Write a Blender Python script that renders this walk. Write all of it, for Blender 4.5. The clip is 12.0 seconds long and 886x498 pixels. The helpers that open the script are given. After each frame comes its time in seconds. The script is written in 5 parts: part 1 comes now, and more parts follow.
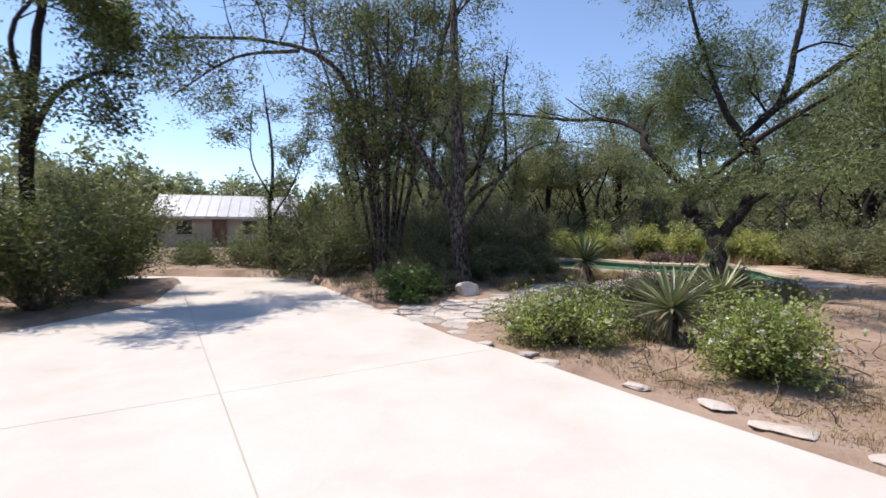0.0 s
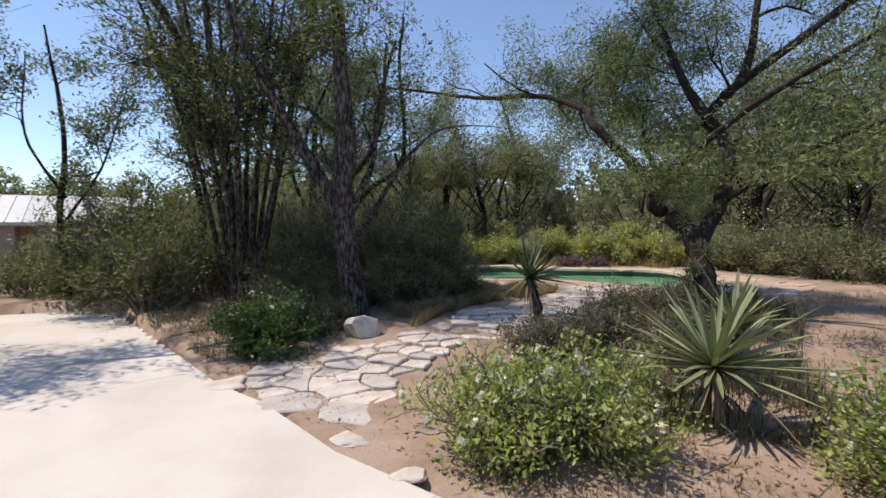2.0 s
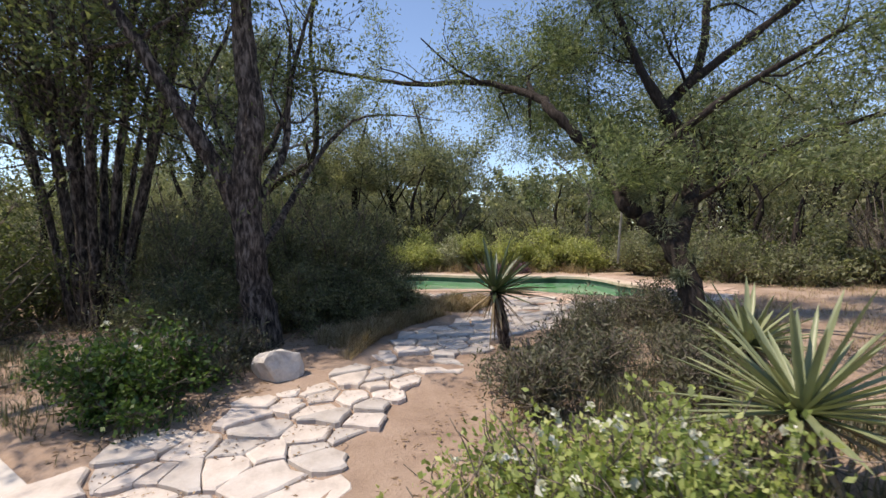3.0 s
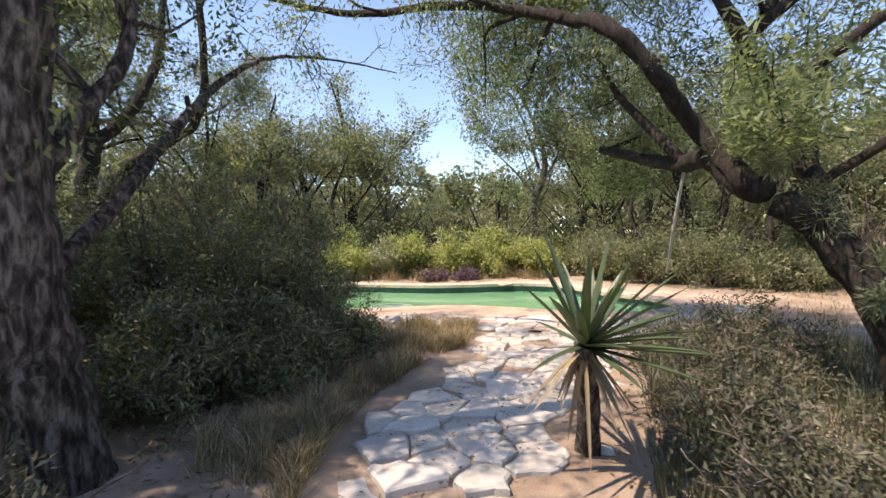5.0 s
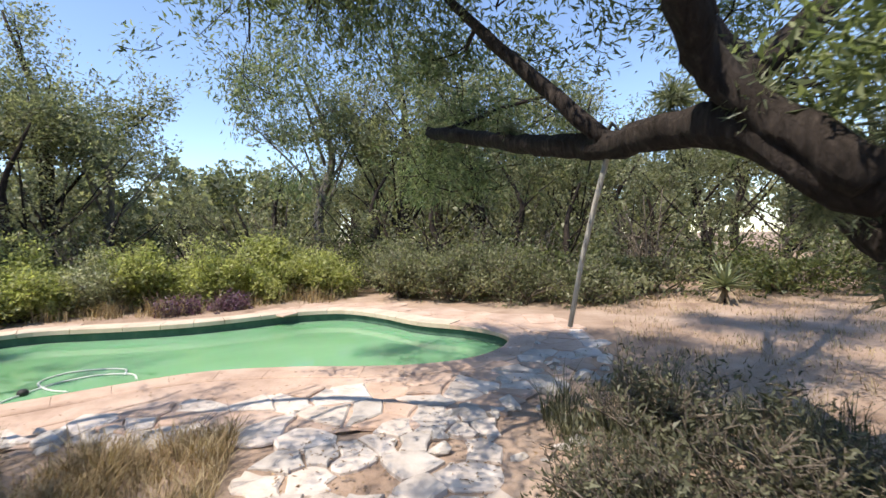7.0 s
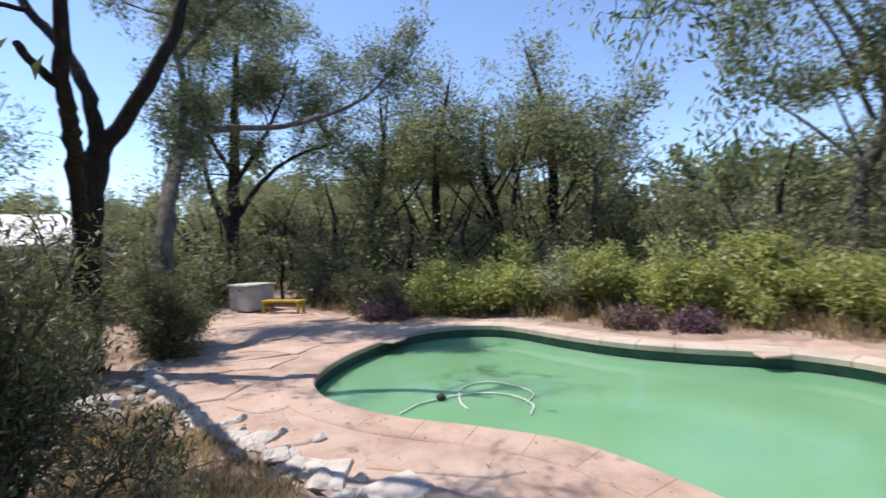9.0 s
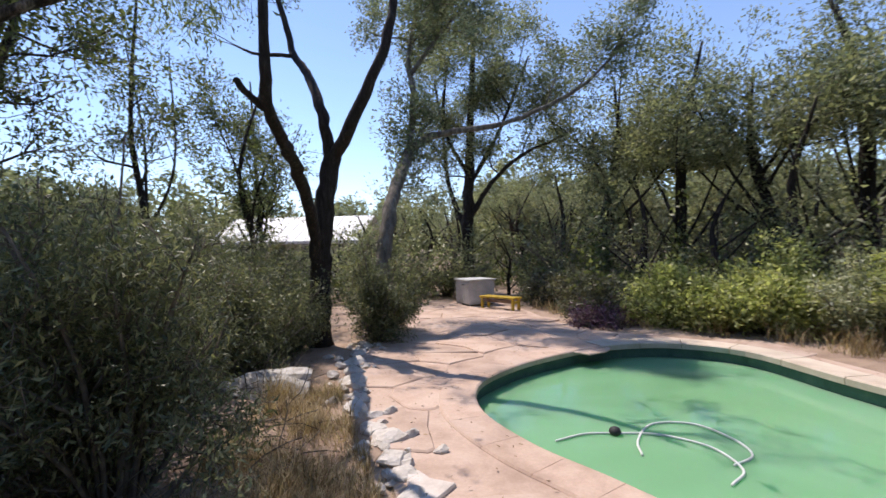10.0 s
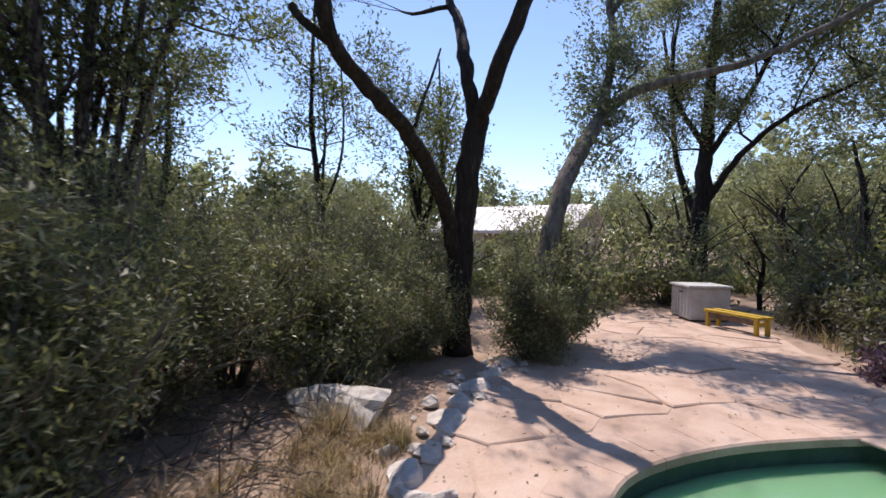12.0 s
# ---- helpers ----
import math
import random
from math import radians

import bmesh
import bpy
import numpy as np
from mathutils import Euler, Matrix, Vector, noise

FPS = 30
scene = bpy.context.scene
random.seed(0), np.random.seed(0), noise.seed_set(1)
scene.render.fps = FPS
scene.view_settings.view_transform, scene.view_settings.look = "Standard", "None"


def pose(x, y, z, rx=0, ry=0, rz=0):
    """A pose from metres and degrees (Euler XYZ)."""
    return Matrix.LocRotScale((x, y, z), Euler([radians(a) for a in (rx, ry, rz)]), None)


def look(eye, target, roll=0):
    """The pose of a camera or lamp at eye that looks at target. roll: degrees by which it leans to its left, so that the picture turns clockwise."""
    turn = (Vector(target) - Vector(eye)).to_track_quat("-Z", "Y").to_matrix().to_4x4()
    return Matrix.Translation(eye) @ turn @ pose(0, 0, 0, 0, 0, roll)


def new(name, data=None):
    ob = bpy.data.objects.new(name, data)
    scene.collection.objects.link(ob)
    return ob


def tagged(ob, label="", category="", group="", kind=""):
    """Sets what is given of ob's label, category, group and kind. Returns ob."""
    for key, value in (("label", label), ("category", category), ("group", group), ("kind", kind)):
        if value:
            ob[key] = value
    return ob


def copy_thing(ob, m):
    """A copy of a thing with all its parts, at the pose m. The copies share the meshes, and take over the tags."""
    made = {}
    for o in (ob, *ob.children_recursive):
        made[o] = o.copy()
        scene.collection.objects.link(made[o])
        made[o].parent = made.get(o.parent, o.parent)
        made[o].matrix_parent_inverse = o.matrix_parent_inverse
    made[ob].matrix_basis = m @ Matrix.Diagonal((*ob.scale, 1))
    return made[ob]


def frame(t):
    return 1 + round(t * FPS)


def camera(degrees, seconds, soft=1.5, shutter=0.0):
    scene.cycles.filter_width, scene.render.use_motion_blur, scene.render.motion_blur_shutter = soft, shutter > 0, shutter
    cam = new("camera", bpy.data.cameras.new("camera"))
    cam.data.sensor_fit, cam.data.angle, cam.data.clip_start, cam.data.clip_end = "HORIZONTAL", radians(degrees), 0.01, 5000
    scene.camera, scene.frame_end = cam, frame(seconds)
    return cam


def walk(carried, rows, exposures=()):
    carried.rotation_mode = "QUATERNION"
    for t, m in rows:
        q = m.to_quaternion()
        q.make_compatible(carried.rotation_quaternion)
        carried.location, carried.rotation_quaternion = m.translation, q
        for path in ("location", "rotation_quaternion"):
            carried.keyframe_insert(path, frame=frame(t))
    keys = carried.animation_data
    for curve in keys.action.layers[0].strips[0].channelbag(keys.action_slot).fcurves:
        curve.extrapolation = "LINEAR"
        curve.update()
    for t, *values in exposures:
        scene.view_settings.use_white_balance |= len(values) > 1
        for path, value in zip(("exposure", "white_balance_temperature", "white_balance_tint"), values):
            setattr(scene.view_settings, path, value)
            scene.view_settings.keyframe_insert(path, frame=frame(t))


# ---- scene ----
cam = camera(87.32, 12.0, shutter=0.25)
# seconds, place, yaw, pitch, roll
PATH = [
    (0, 0.000, 0.000, 1.437, -0.00, -2.42, -0.26),
    (0.5, 0.148, 0.693, 1.440, -5.19, -2.24, 0.09),
    (1, 0.202, 1.510, 1.441, -7.66, -2.20, 0.47),
    (1.5, 0.150, 2.286, 1.469, -11.10, -2.08, 0.57),
    (2, 0.093, 3.016, 1.493, -13.68, -2.08, 0.63),
    (2.5, 0.071, 3.771, 1.493, -20.69, -1.80, 0.92),
    (3, -0.029, 4.524, 1.454, -26.05, -1.34, 0.66),
    (3.2, 0.066, 4.793, 1.426, -26.41, -1.32, 0.68),
    (4.8, 0.580, 7.036, 1.461, -35.86, -1.29, 1.03),
    (5, 0.627, 7.315, 1.449, -36.99, -1.32, 1.00),
    (5.5, 0.918, 7.879, 1.431, -40.59, -1.25, 0.93),
    (6, 1.298, 8.450, 1.465, -46.83, -1.22, 0.21),
    (6.5, 1.921, 8.887, 1.591, -56.09, -1.43, 0.61),
    (6.7, 2.184, 9.012, 1.624, -59.61, -1.39, 0.87),
    (7.1, 2.64, 9.40, 1.64, -64.0, -1.40, 1.40),
    (7.6, 3.22, 9.74, 1.67, -58.5, -1.45, 2.10),
    (8.3, 4.040, 10.055, 1.726, -33.76, -1.53, 2.77),
    (8.5, 4.190, 10.144, 1.752, -25.67, -1.32, 2.58),
    (9, 4.632, 10.565, 1.763, -4.91, -0.70, 1.82),
    (9.5, 5.096, 10.886, 1.768, 12.22, -0.43, 1.37),
    (10, 5.491, 11.260, 1.753, 26.25, -0.29, 1.07),
    (10.5, 5.800, 11.696, 1.700, 37.49, -0.10, 0.76),
    (11, 5.819, 12.216, 1.673, 54.18, -0.27, 0.33),
    (11.5, 5.597, 12.813, 1.676, 56.99, -0.64, -0.25),
    (12, 5.221, 13.365, 1.702, 54.56, -1.27, -0.87),
]
EXPOSURES = [(0.0, 0.62, 6850, 15), (1.0, 0.42, 6900, 15), (2.5, 0.52, 7100, 15), (5.0, 1.2, 7650, 16), (6.5, 1.12, 7250, 13), (8.5, 0.76, 6400, 15), (9.5, 0.72, 6700, 17), (12.0, 0.66, 6750, 21)]
walk(cam, [(t, pose(x, y, z, 90 + pitch, roll, yaw)) for t, x, y, z, yaw, pitch, roll in PATH], EXPOSURES)

# ---------------------------------------------------------------- light
SUN_AZ, SUN_EL = Vector((-0.93, 0.37)).normalized(), radians(61)
world = bpy.data.worlds.new("sky")
scene.world = world
world.use_nodes = True
wn = world.node_tree
sky = wn.nodes.new("ShaderNodeTexSky")
sky.sky_type, sky.sun_disc = "NISHITA", False
sky.sun_elevation = SUN_EL
sky.sun_rotation = math.atan2(SUN_AZ.x, SUN_AZ.y)
sky.air_density, sky.dust_density, sky.ozone_density = 0.85, 0.0, 3.2
wn.nodes["Background"].inputs["Strength"].default_value = 0.15
wn.links.new(sky.outputs[0], wn.nodes["Background"].inputs["Color"])
sun = new("sun", bpy.data.lights.new("sun", "SUN"))
sun.data.energy, sun.data.angle, sun.data.color = 3.4, radians(0.53), (1.0, 0.94, 0.84)
to_sun = Vector((SUN_AZ.x * math.cos(SUN_EL), SUN_AZ.y * math.cos(SUN_EL), math.sin(SUN_EL)))
sun.matrix_world = look(tuple(to_sun * 60), (0, 0, 0))


# ---------------------------------------------------------------- materials
def shader(name):
    m = bpy.data.materials.new(name)
    m.use_nodes = True
    return m, m.node_tree.nodes, m.node_tree.links, m.node_tree.nodes["Principled BSDF"]


def ramp(nodes, links, source, stops):
    r = nodes.new("ShaderNodeValToRGB")
    el = r.color_ramp.elements
    el[0].position, el[0].color = stops[0][0], (*stops[0][1], 1)
    el[1].position, el[1].color = stops[-1][0], (*stops[-1][1], 1)
    for p, c in stops[1:-1]:
        e = el.new(p)
        e.color = (*c, 1)
    links.new(source, r.inputs["Fac"])
    return r.outputs["Color"]


def noise_tex(nodes, links, scale, detail=5.0, rough=0.6, stretch=None, distort=0.0):
    co = nodes.new("ShaderNodeTexCoord")
    src = co.outputs["Object"]
    if stretch:
        mp = nodes.new("ShaderNodeMapping")
        mp.inputs["Scale"].default_value = stretch
        links.new(src, mp.inputs["Vector"])
        src = mp.outputs["Vector"]
    n = nodes.new("ShaderNodeTexNoise")
    n.inputs["Scale"].default_value, n.inputs["Detail"].default_value = scale, detail
    n.inputs["Roughness"].default_value, n.inputs["Distortion"].default_value = rough, distort
    links.new(src, n.inputs["Vector"])
    return n.outputs["Fac"]


def mixed(nodes, links, kind, fac, a, b):
    x = nodes.new("ShaderNodeMix")
    x.data_type, x.blend_type = "RGBA", kind
    for key, v in (("Factor", fac),):
        if isinstance(v, float):
            x.inputs[0].default_value = v
        else:
            links.new(v, x.inputs[0])
    for i, v in ((6, a), (7, b)):
        if isinstance(v, tuple):
            x.inputs[i].default_value = (*v, 1)
        else:
            links.new(v, x.inputs[i])
    return x.outputs[2]


def bump(nodes, links, bsdf, height, strength, distance=0.02):
    b = nodes.new("ShaderNodeBump")
    b.inputs["Strength"].default_value, b.inputs["Distance"].default_value = strength, distance
    links.new(height, b.inputs["Height"])
    links.new(b.outputs["Normal"], bsdf.inputs["Normal"])


def surface(name, stops, scale, fine=60.0, rough=0.85, bumpy=0.4, dist=0.01, stretch=None, per_object=0.0, fine_mix=0.35, metal=0.0, spec=0.3):
    """Two scales of variation, fine relief, and a shade of its own per piece."""
    m, n, l, b = shader(name)
    big = noise_tex(n, l, scale, 6.0, 0.62, stretch, 0.3)
    small = noise_tex(n, l, fine, 4.0, 0.7, stretch)
    col = ramp(n, l, big, stops)
    grain = ramp(n, l, small, [(0.25, (0.45, 0.45, 0.45)), (0.75, (1.0, 1.0, 1.0))])
    col = mixed(n, l, "MULTIPLY", fine_mix, col, grain)
    if per_object:
        oi = n.new("ShaderNodeObjectInfo")
        tone = ramp(n, l, oi.outputs["Random"], [(0.0, (1 - per_object,) * 3), (0.5, (1.0, 0.97, 0.95)), (1.0, (1 - per_object * 0.4, 1 - per_object * 0.55, 1 - per_object * 0.7))])
        col = mixed(n, l, "MULTIPLY", 1.0, col, tone)
    l.new(col, b.inputs["Base Color"])
    b.inputs["Roughness"].default_value, b.inputs["Metallic"].default_value = rough, metal
    b.inputs["Specular IOR Level"].default_value = spec
    add = n.new("ShaderNodeMath")
    add.operation = "MULTIPLY_ADD"
    l.new(small, add.inputs[0])
    add.inputs[1].default_value = 0.4
    l.new(big, add.inputs[2])
    bump(n, l, b, add.outputs[0], bumpy, dist)
    return m


def leafy(name, dark, mid, light, rough=0.5, through_light=0.35):
    """Leaves: each its own tone, some light through them."""
    m, n, l, b = shader(name)
    geo = n.new("ShaderNodeNewGeometry")
    col = ramp(n, l, geo.outputs["Random Per Island"], [(0.0, dark), (0.55, mid), (1.0, light)])
    clump = noise_tex(n, l, 1.7, 3.0, 0.6)
    shade = ramp(n, l, clump, [(0.3, (0.62, 0.66, 0.6)), (0.7, (1.15, 1.1, 0.95))])
    col = mixed(n, l, "MULTIPLY", 0.8, col, shade)
    l.new(col, b.inputs["Base Color"])
    b.inputs["Roughness"].default_value = rough
    b.inputs["Specular IOR Level"].default_value = 0.5
    tr = n.new("ShaderNodeBsdfTranslucent")
    warm = mixed(n, l, "MULTIPLY", 1.0, col, (1.15, 1.2, 0.8))
    l.new(warm, tr.inputs["Color"])
    mx = n.new("ShaderNodeMixShader")
    mx.inputs[0].default_value = through_light
    l.new(b.outputs[0], mx.inputs[1])
    l.new(tr.outputs[0], mx.inputs[2])
    l.new(mx.outputs[0], n["Material Output"].inputs["Surface"])
    return m


CONCRETE = surface("pale_concrete", [(0.3, (0.56, 0.51, 0.455)), (0.5, (0.63, 0.585, 0.535)), (0.75, (0.68, 0.64, 0.59))], 0.9, 45.0, 0.9, 0.25, 0.006, fine_mix=0.12)
JOINT = surface("joint_dirt", [(0.3, (0.30, 0.25, 0.20)), (0.7, (0.45, 0.38, 0.31))], 6.0, 70.0, 0.95)
FLAG = surface("limestone_flag", [(0.25, (0.42, 0.37, 0.33)), (0.45, (0.64, 0.58, 0.53)), (0.7, (0.76, 0.72, 0.68))], 3.2, 40.0, 0.88, 0.6, 0.015, per_object=0.28, fine_mix=0.3)
PINK = surface("pink_sandstone", [(0.28, (0.38, 0.27, 0.21)), (0.5, (0.56, 0.42, 0.34)), (0.75, (0.66, 0.53, 0.45))], 1.6, 38.0, 0.88, 0.5, 0.012, per_object=0.16, fine_mix=0.3)
COPING = surface("coping_stone", [(0.3, (0.48, 0.40, 0.32)), (0.55, (0.63, 0.54, 0.44)), (0.78, (0.70, 0.62, 0.52))], 2.2, 42.0, 0.85, 0.5, 0.012, per_object=0.12, fine_mix=0.28)
WALL = surface("pool_wall", [(0.3, (0.05, 0.11, 0.085)), (0.6, (0.09, 0.17, 0.13)), (0.8, (0.16, 0.22, 0.16))], 3.5, 30.0, 0.6, 0.3)
SOIL = surface("dry_soil", [(0.25, (0.22, 0.15, 0.11)), (0.45, (0.39, 0.28, 0.21)), (0.6, (0.47, 0.35, 0.27)), (0.8, (0.56, 0.45, 0.37))], 1.3, 55.0, 0.97, 0.9, 0.03, fine_mix=0.55)
ROCK = surface("white_limestone", [(0.3, (0.40, 0.37, 0.34)), (0.48, (0.66, 0.63, 0.59)), (0.75, (0.78, 0.76, 0.72))], 5.0, 35.0, 0.9, 0.9, 0.03, per_object=0.2)
BARK = surface("dark_bark", [(0.3, (0.02, 0.015, 0.012)), (0.55, (0.045, 0.035, 0.03)), (0.8, (0.12, 0.095, 0.083))], 22.0, 50.0, 0.95, 1.0, 0.04, stretch=(1, 1, 0.22), fine_mix=0.6)
BARK_BROWN = surface("brown_bark", [(0.38, (0.025, 0.019, 0.017)), (0.5, (0.10, 0.08, 0.07)), (0.64, (0.30, 0.255, 0.225))], 24.0, 70.0, 0.95, 1.0, 0.06, stretch=(1, 1, 0.3), fine_mix=0.6)
BARK_PALE = surface("grey_bark", [(0.3, (0.10, 0.085, 0.07)), (0.55, (0.22, 0.195, 0.165)), (0.8, (0.40, 0.37, 0.33))], 11.0, 60.0, 0.93, 1.0, 0.05, stretch=(1, 1, 0.3), fine_mix=0.6)
TWIG = surface("twig", [(0.3, (0.08, 0.065, 0.05)), (0.7, (0.27, 0.23, 0.19))], 8.0, 40.0, 0.95)
OLIVE = leafy("olive_leaves", (0.055, 0.075, 0.03), (0.125, 0.155, 0.062), (0.25, 0.275, 0.115), through_light=0.42)
MESQUITE = leafy("mesquite_leaves", (0.085, 0.115, 0.06), (0.175, 0.22, 0.12), (0.34, 0.39, 0.23), through_light=0.52)
CEDAR = leafy("cedar_leaves", (0.075, 0.092, 0.054), (0.18, 0.2, 0.115), (0.38, 0.385, 0.235), through_light=0.35)
WOOD_LEAF = leafy("woodland_leaves", (0.1, 0.113, 0.072), (0.225, 0.245, 0.16), (0.41, 0.42, 0.29), through_light=0.55)
SILVER = leafy("silver_leaves", (0.1, 0.125, 0.082), (0.2, 0.235, 0.155), (0.36, 0.39, 0.27))
LIME = leafy("lime_leaves", (0.22, 0.25, 0.09), (0.44, 0.47, 0.21), (0.62, 0.63, 0.37), through_light=0.6)
PALE = leafy("pale_shrub_leaves", (0.2, 0.22, 0.13), (0.38, 0.4, 0.27), (0.58, 0.58, 0.45))
LANTANA = leafy("lantana_leaves", (0.15, 0.215, 0.06), (0.37, 0.45, 0.145), (0.56, 0.61, 0.27), through_light=0.45)
ROSE = leafy("rose_leaves", (0.033, 0.078, 0.016), (0.078, 0.156, 0.033), (0.169, 0.260, 0.065))
SAGE = leafy("grey_weeds", (0.06, 0.06, 0.043), (0.13, 0.135, 0.09), (0.25, 0.25, 0.175))
PURPLE = leafy("purple_leaves", (0.06, 0.025, 0.055), (0.14, 0.065, 0.13), (0.27, 0.16, 0.25))
STRAW = leafy("dry_grass", (0.18, 0.125, 0.08), (0.4, 0.3, 0.2), (0.6, 0.5, 0.36), rough=0.8)
DEADLEAF = leafy("dead_leaves", (0.100, 0.060, 0.035), (0.240, 0.150, 0.090), (0.420, 0.300, 0.200), rough=0.8, through_light=0.15)
PETAL = leafy("white_petals", (0.600, 0.600, 0.580), (0.780, 0.780, 0.760), (0.850, 0.850, 0.840), through_light=0.3)
YUCCA = leafy("yucca_blades", (0.09, 0.12, 0.065), (0.24, 0.275, 0.16), (0.46, 0.48, 0.34), rough=0.42, through_light=0.12)
YUCCA_DARK = leafy("dark_yucca_blades", (0.035, 0.06, 0.03), (0.075, 0.11, 0.06), (0.16, 0.195, 0.12), rough=0.42, through_light=0.12)
YUCCA_DEAD = leafy("dry_yucca_blades", (0.140, 0.100, 0.065), (0.300, 0.230, 0.160), (0.450, 0.370, 0.270), rough=0.8, through_light=0.1)
ROOF = surface("white_metal_roof", [(0.3, (0.52, 0.53, 0.54)), (0.7, (0.68, 0.69, 0.7))], 0.6, 20.0, 0.55, 0.1, metal=0.1)
SIDING = surface("tan_siding", [(0.3, (0.34, 0.30, 0.25)), (0.7, (0.44, 0.40, 0.34))], 0.8, 20.0, 0.85, 0.2)
DARK = surface("dark_opening", [(0.3, (0.02, 0.02, 0.022)), (0.7, (0.05, 0.05, 0.05))], 2.0, 20.0, 0.6)
BOXWHITE = surface("weathered_white_metal", [(0.3, (0.42, 0.42, 0.41)), (0.6, (0.62, 0.62, 0.61)), (0.8, (0.7, 0.7, 0.69))], 3.0, 30.0, 0.55, 0.15)
YELLOW = surface("yellow_paint", [(0.3, (0.42, 0.27, 0.03)), (0.6, (0.62, 0.43, 0.05)), (0.8, (0.7, 0.52, 0.1))], 4.0, 30.0, 0.6, 0.2)
HOSE = surface("white_hose", [(0.3, (0.6, 0.62, 0.58)), (0.7, (0.78, 0.8, 0.77))], 4.0, 30.0, 0.45, 0.1)
STEEL = surface("pale_pole", [(0.3, (0.45, 0.43, 0.38)), (0.7, (0.66, 0.64, 0.58))], 5.0, 40.0, 0.5, 0.1)
OLDWOOD = surface("weathered_wood", [(0.3, (0.10, 0.06, 0.04)), (0.7, (0.24, 0.16, 0.11))], 6.0, 40.0, 0.9, 0.6, stretch=(1, 1, 0.2))
RED = surface("red_paint", [(0.3, (0.3, 0.07, 0.05)), (0.7, (0.42, 0.12, 0.08))], 4.0, 30.0, 0.6)

WATER, wn_, wl_, wb_ = shader("green_pool_water")
murk = noise_tex(wn_, wl_, 0.35, 4.0, 0.55, None, 0.6)
wl_.new(ramp(wn_, wl_, murk, [(0.3, (0.18, 0.39, 0.205)), (0.5, (0.215, 0.45, 0.25)), (0.7, (0.26, 0.50, 0.30))]), wb_.inputs["Base Color"])
wb_.inputs["Roughness"].default_value, wb_.inputs["IOR"].default_value = 0.04, 1.33
wb_.inputs["Subsurface Weight"].default_value, wb_.inputs["Subsurface Scale"].default_value = 0.85, 0.45
wb_.inputs["Subsurface Radius"].default_value = (0.7, 1.0, 0.8)
bump(wn_, wl_, wb_, noise_tex(wn_, wl_, 5.0, 3.0, 0.5), 0.06, 0.02)
clear = wn_.new("ShaderNodeBsdfTransparent")
clear.inputs["Color"].default_value = (0.62, 0.9, 0.68, 1)
wmix = wn_.new("ShaderNodeMixShader")
wmix.inputs[0].default_value = 0.16
wl_.new(wb_.outputs[0], wmix.inputs[1])
wl_.new(clear.outputs[0], wmix.inputs[2])
wl_.new(wmix.outputs[0], wn_["Material Output"].inputs["Surface"])


# ---------------------------------------------------------------- builders
def mesh_of(name, verts, faces, material, smooth=False):
    """A mesh from arrays; faces is one array of equal-sided faces, or a list of faces."""
    me = bpy.data.meshes.new(name)
    verts = np.asarray(verts, dtype=np.float32)
    if isinstance(faces, np.ndarray):
        k, n = faces.shape[1], faces.shape[0]
        me.vertices.add(len(verts))
        me.vertices.foreach_set("co", verts.ravel())
        me.loops.add(k * n)
        me.loops.foreach_set("vertex_index", faces.astype(np.int32).ravel())
        me.polygons.add(n)
        me.polygons.foreach_set("loop_start", np.arange(0, k * n, k, dtype=np.int32))
        me.update(calc_edges=True)
    else:
        me.from_pydata(verts.tolist(), [], faces)
    if smooth:
        me.polygons.foreach_set("use_smooth", np.ones(len(me.polygons), dtype=bool))
    me.materials.append(material)
    return me


def part(name, data, material, parent, label=""):
    """Links a bmesh or a mesh as one object under a thing."""
    if isinstance(data, bmesh.types.BMesh):
        me = bpy.data.meshes.new(name)
        data.to_mesh(me)
        data.free()
        me.materials.append(material)
    else:
        me = data
    ob = new(name, me)
    ob.parent = parent
    if label:
        tagged(ob, label)
    return ob


def thing(name, place, label, category, group="", kind=""):
    ob = new(name)
    ob.location = place
    return tagged(ob, label, category, group, kind)


def smooth_line(pts, steps=6):
    """Points of a Catmull-Rom curve through pts."""
    p = np.array(pts, float)
    p = np.vstack([2 * p[0] - p[1], p, 2 * p[-1] - p[-2]])
    out = []
    for i in range(1, len(p) - 2):
        for k in range(steps):
            t = k / steps
            out.append(0.5 * (2 * p[i] + (p[i + 1] - p[i - 1]) * t + (2 * p[i - 1] - 5 * p[i] + 4 * p[i + 1] - p[i + 2]) * t * t
                              + (3 * p[i] - p[i - 1] - 3 * p[i + 1] + p[i + 2]) * t ** 3))
    out.append(p[-2])
    return np.array(out)


def closed_line(pts, steps=6):
    p = np.array(pts, float)
    q = np.vstack([p[-2:], p, p[:3]])
    s = smooth_line(q, steps)
    return s[2 * steps:-(2 * steps) - 0 if steps else None][: len(p) * steps]


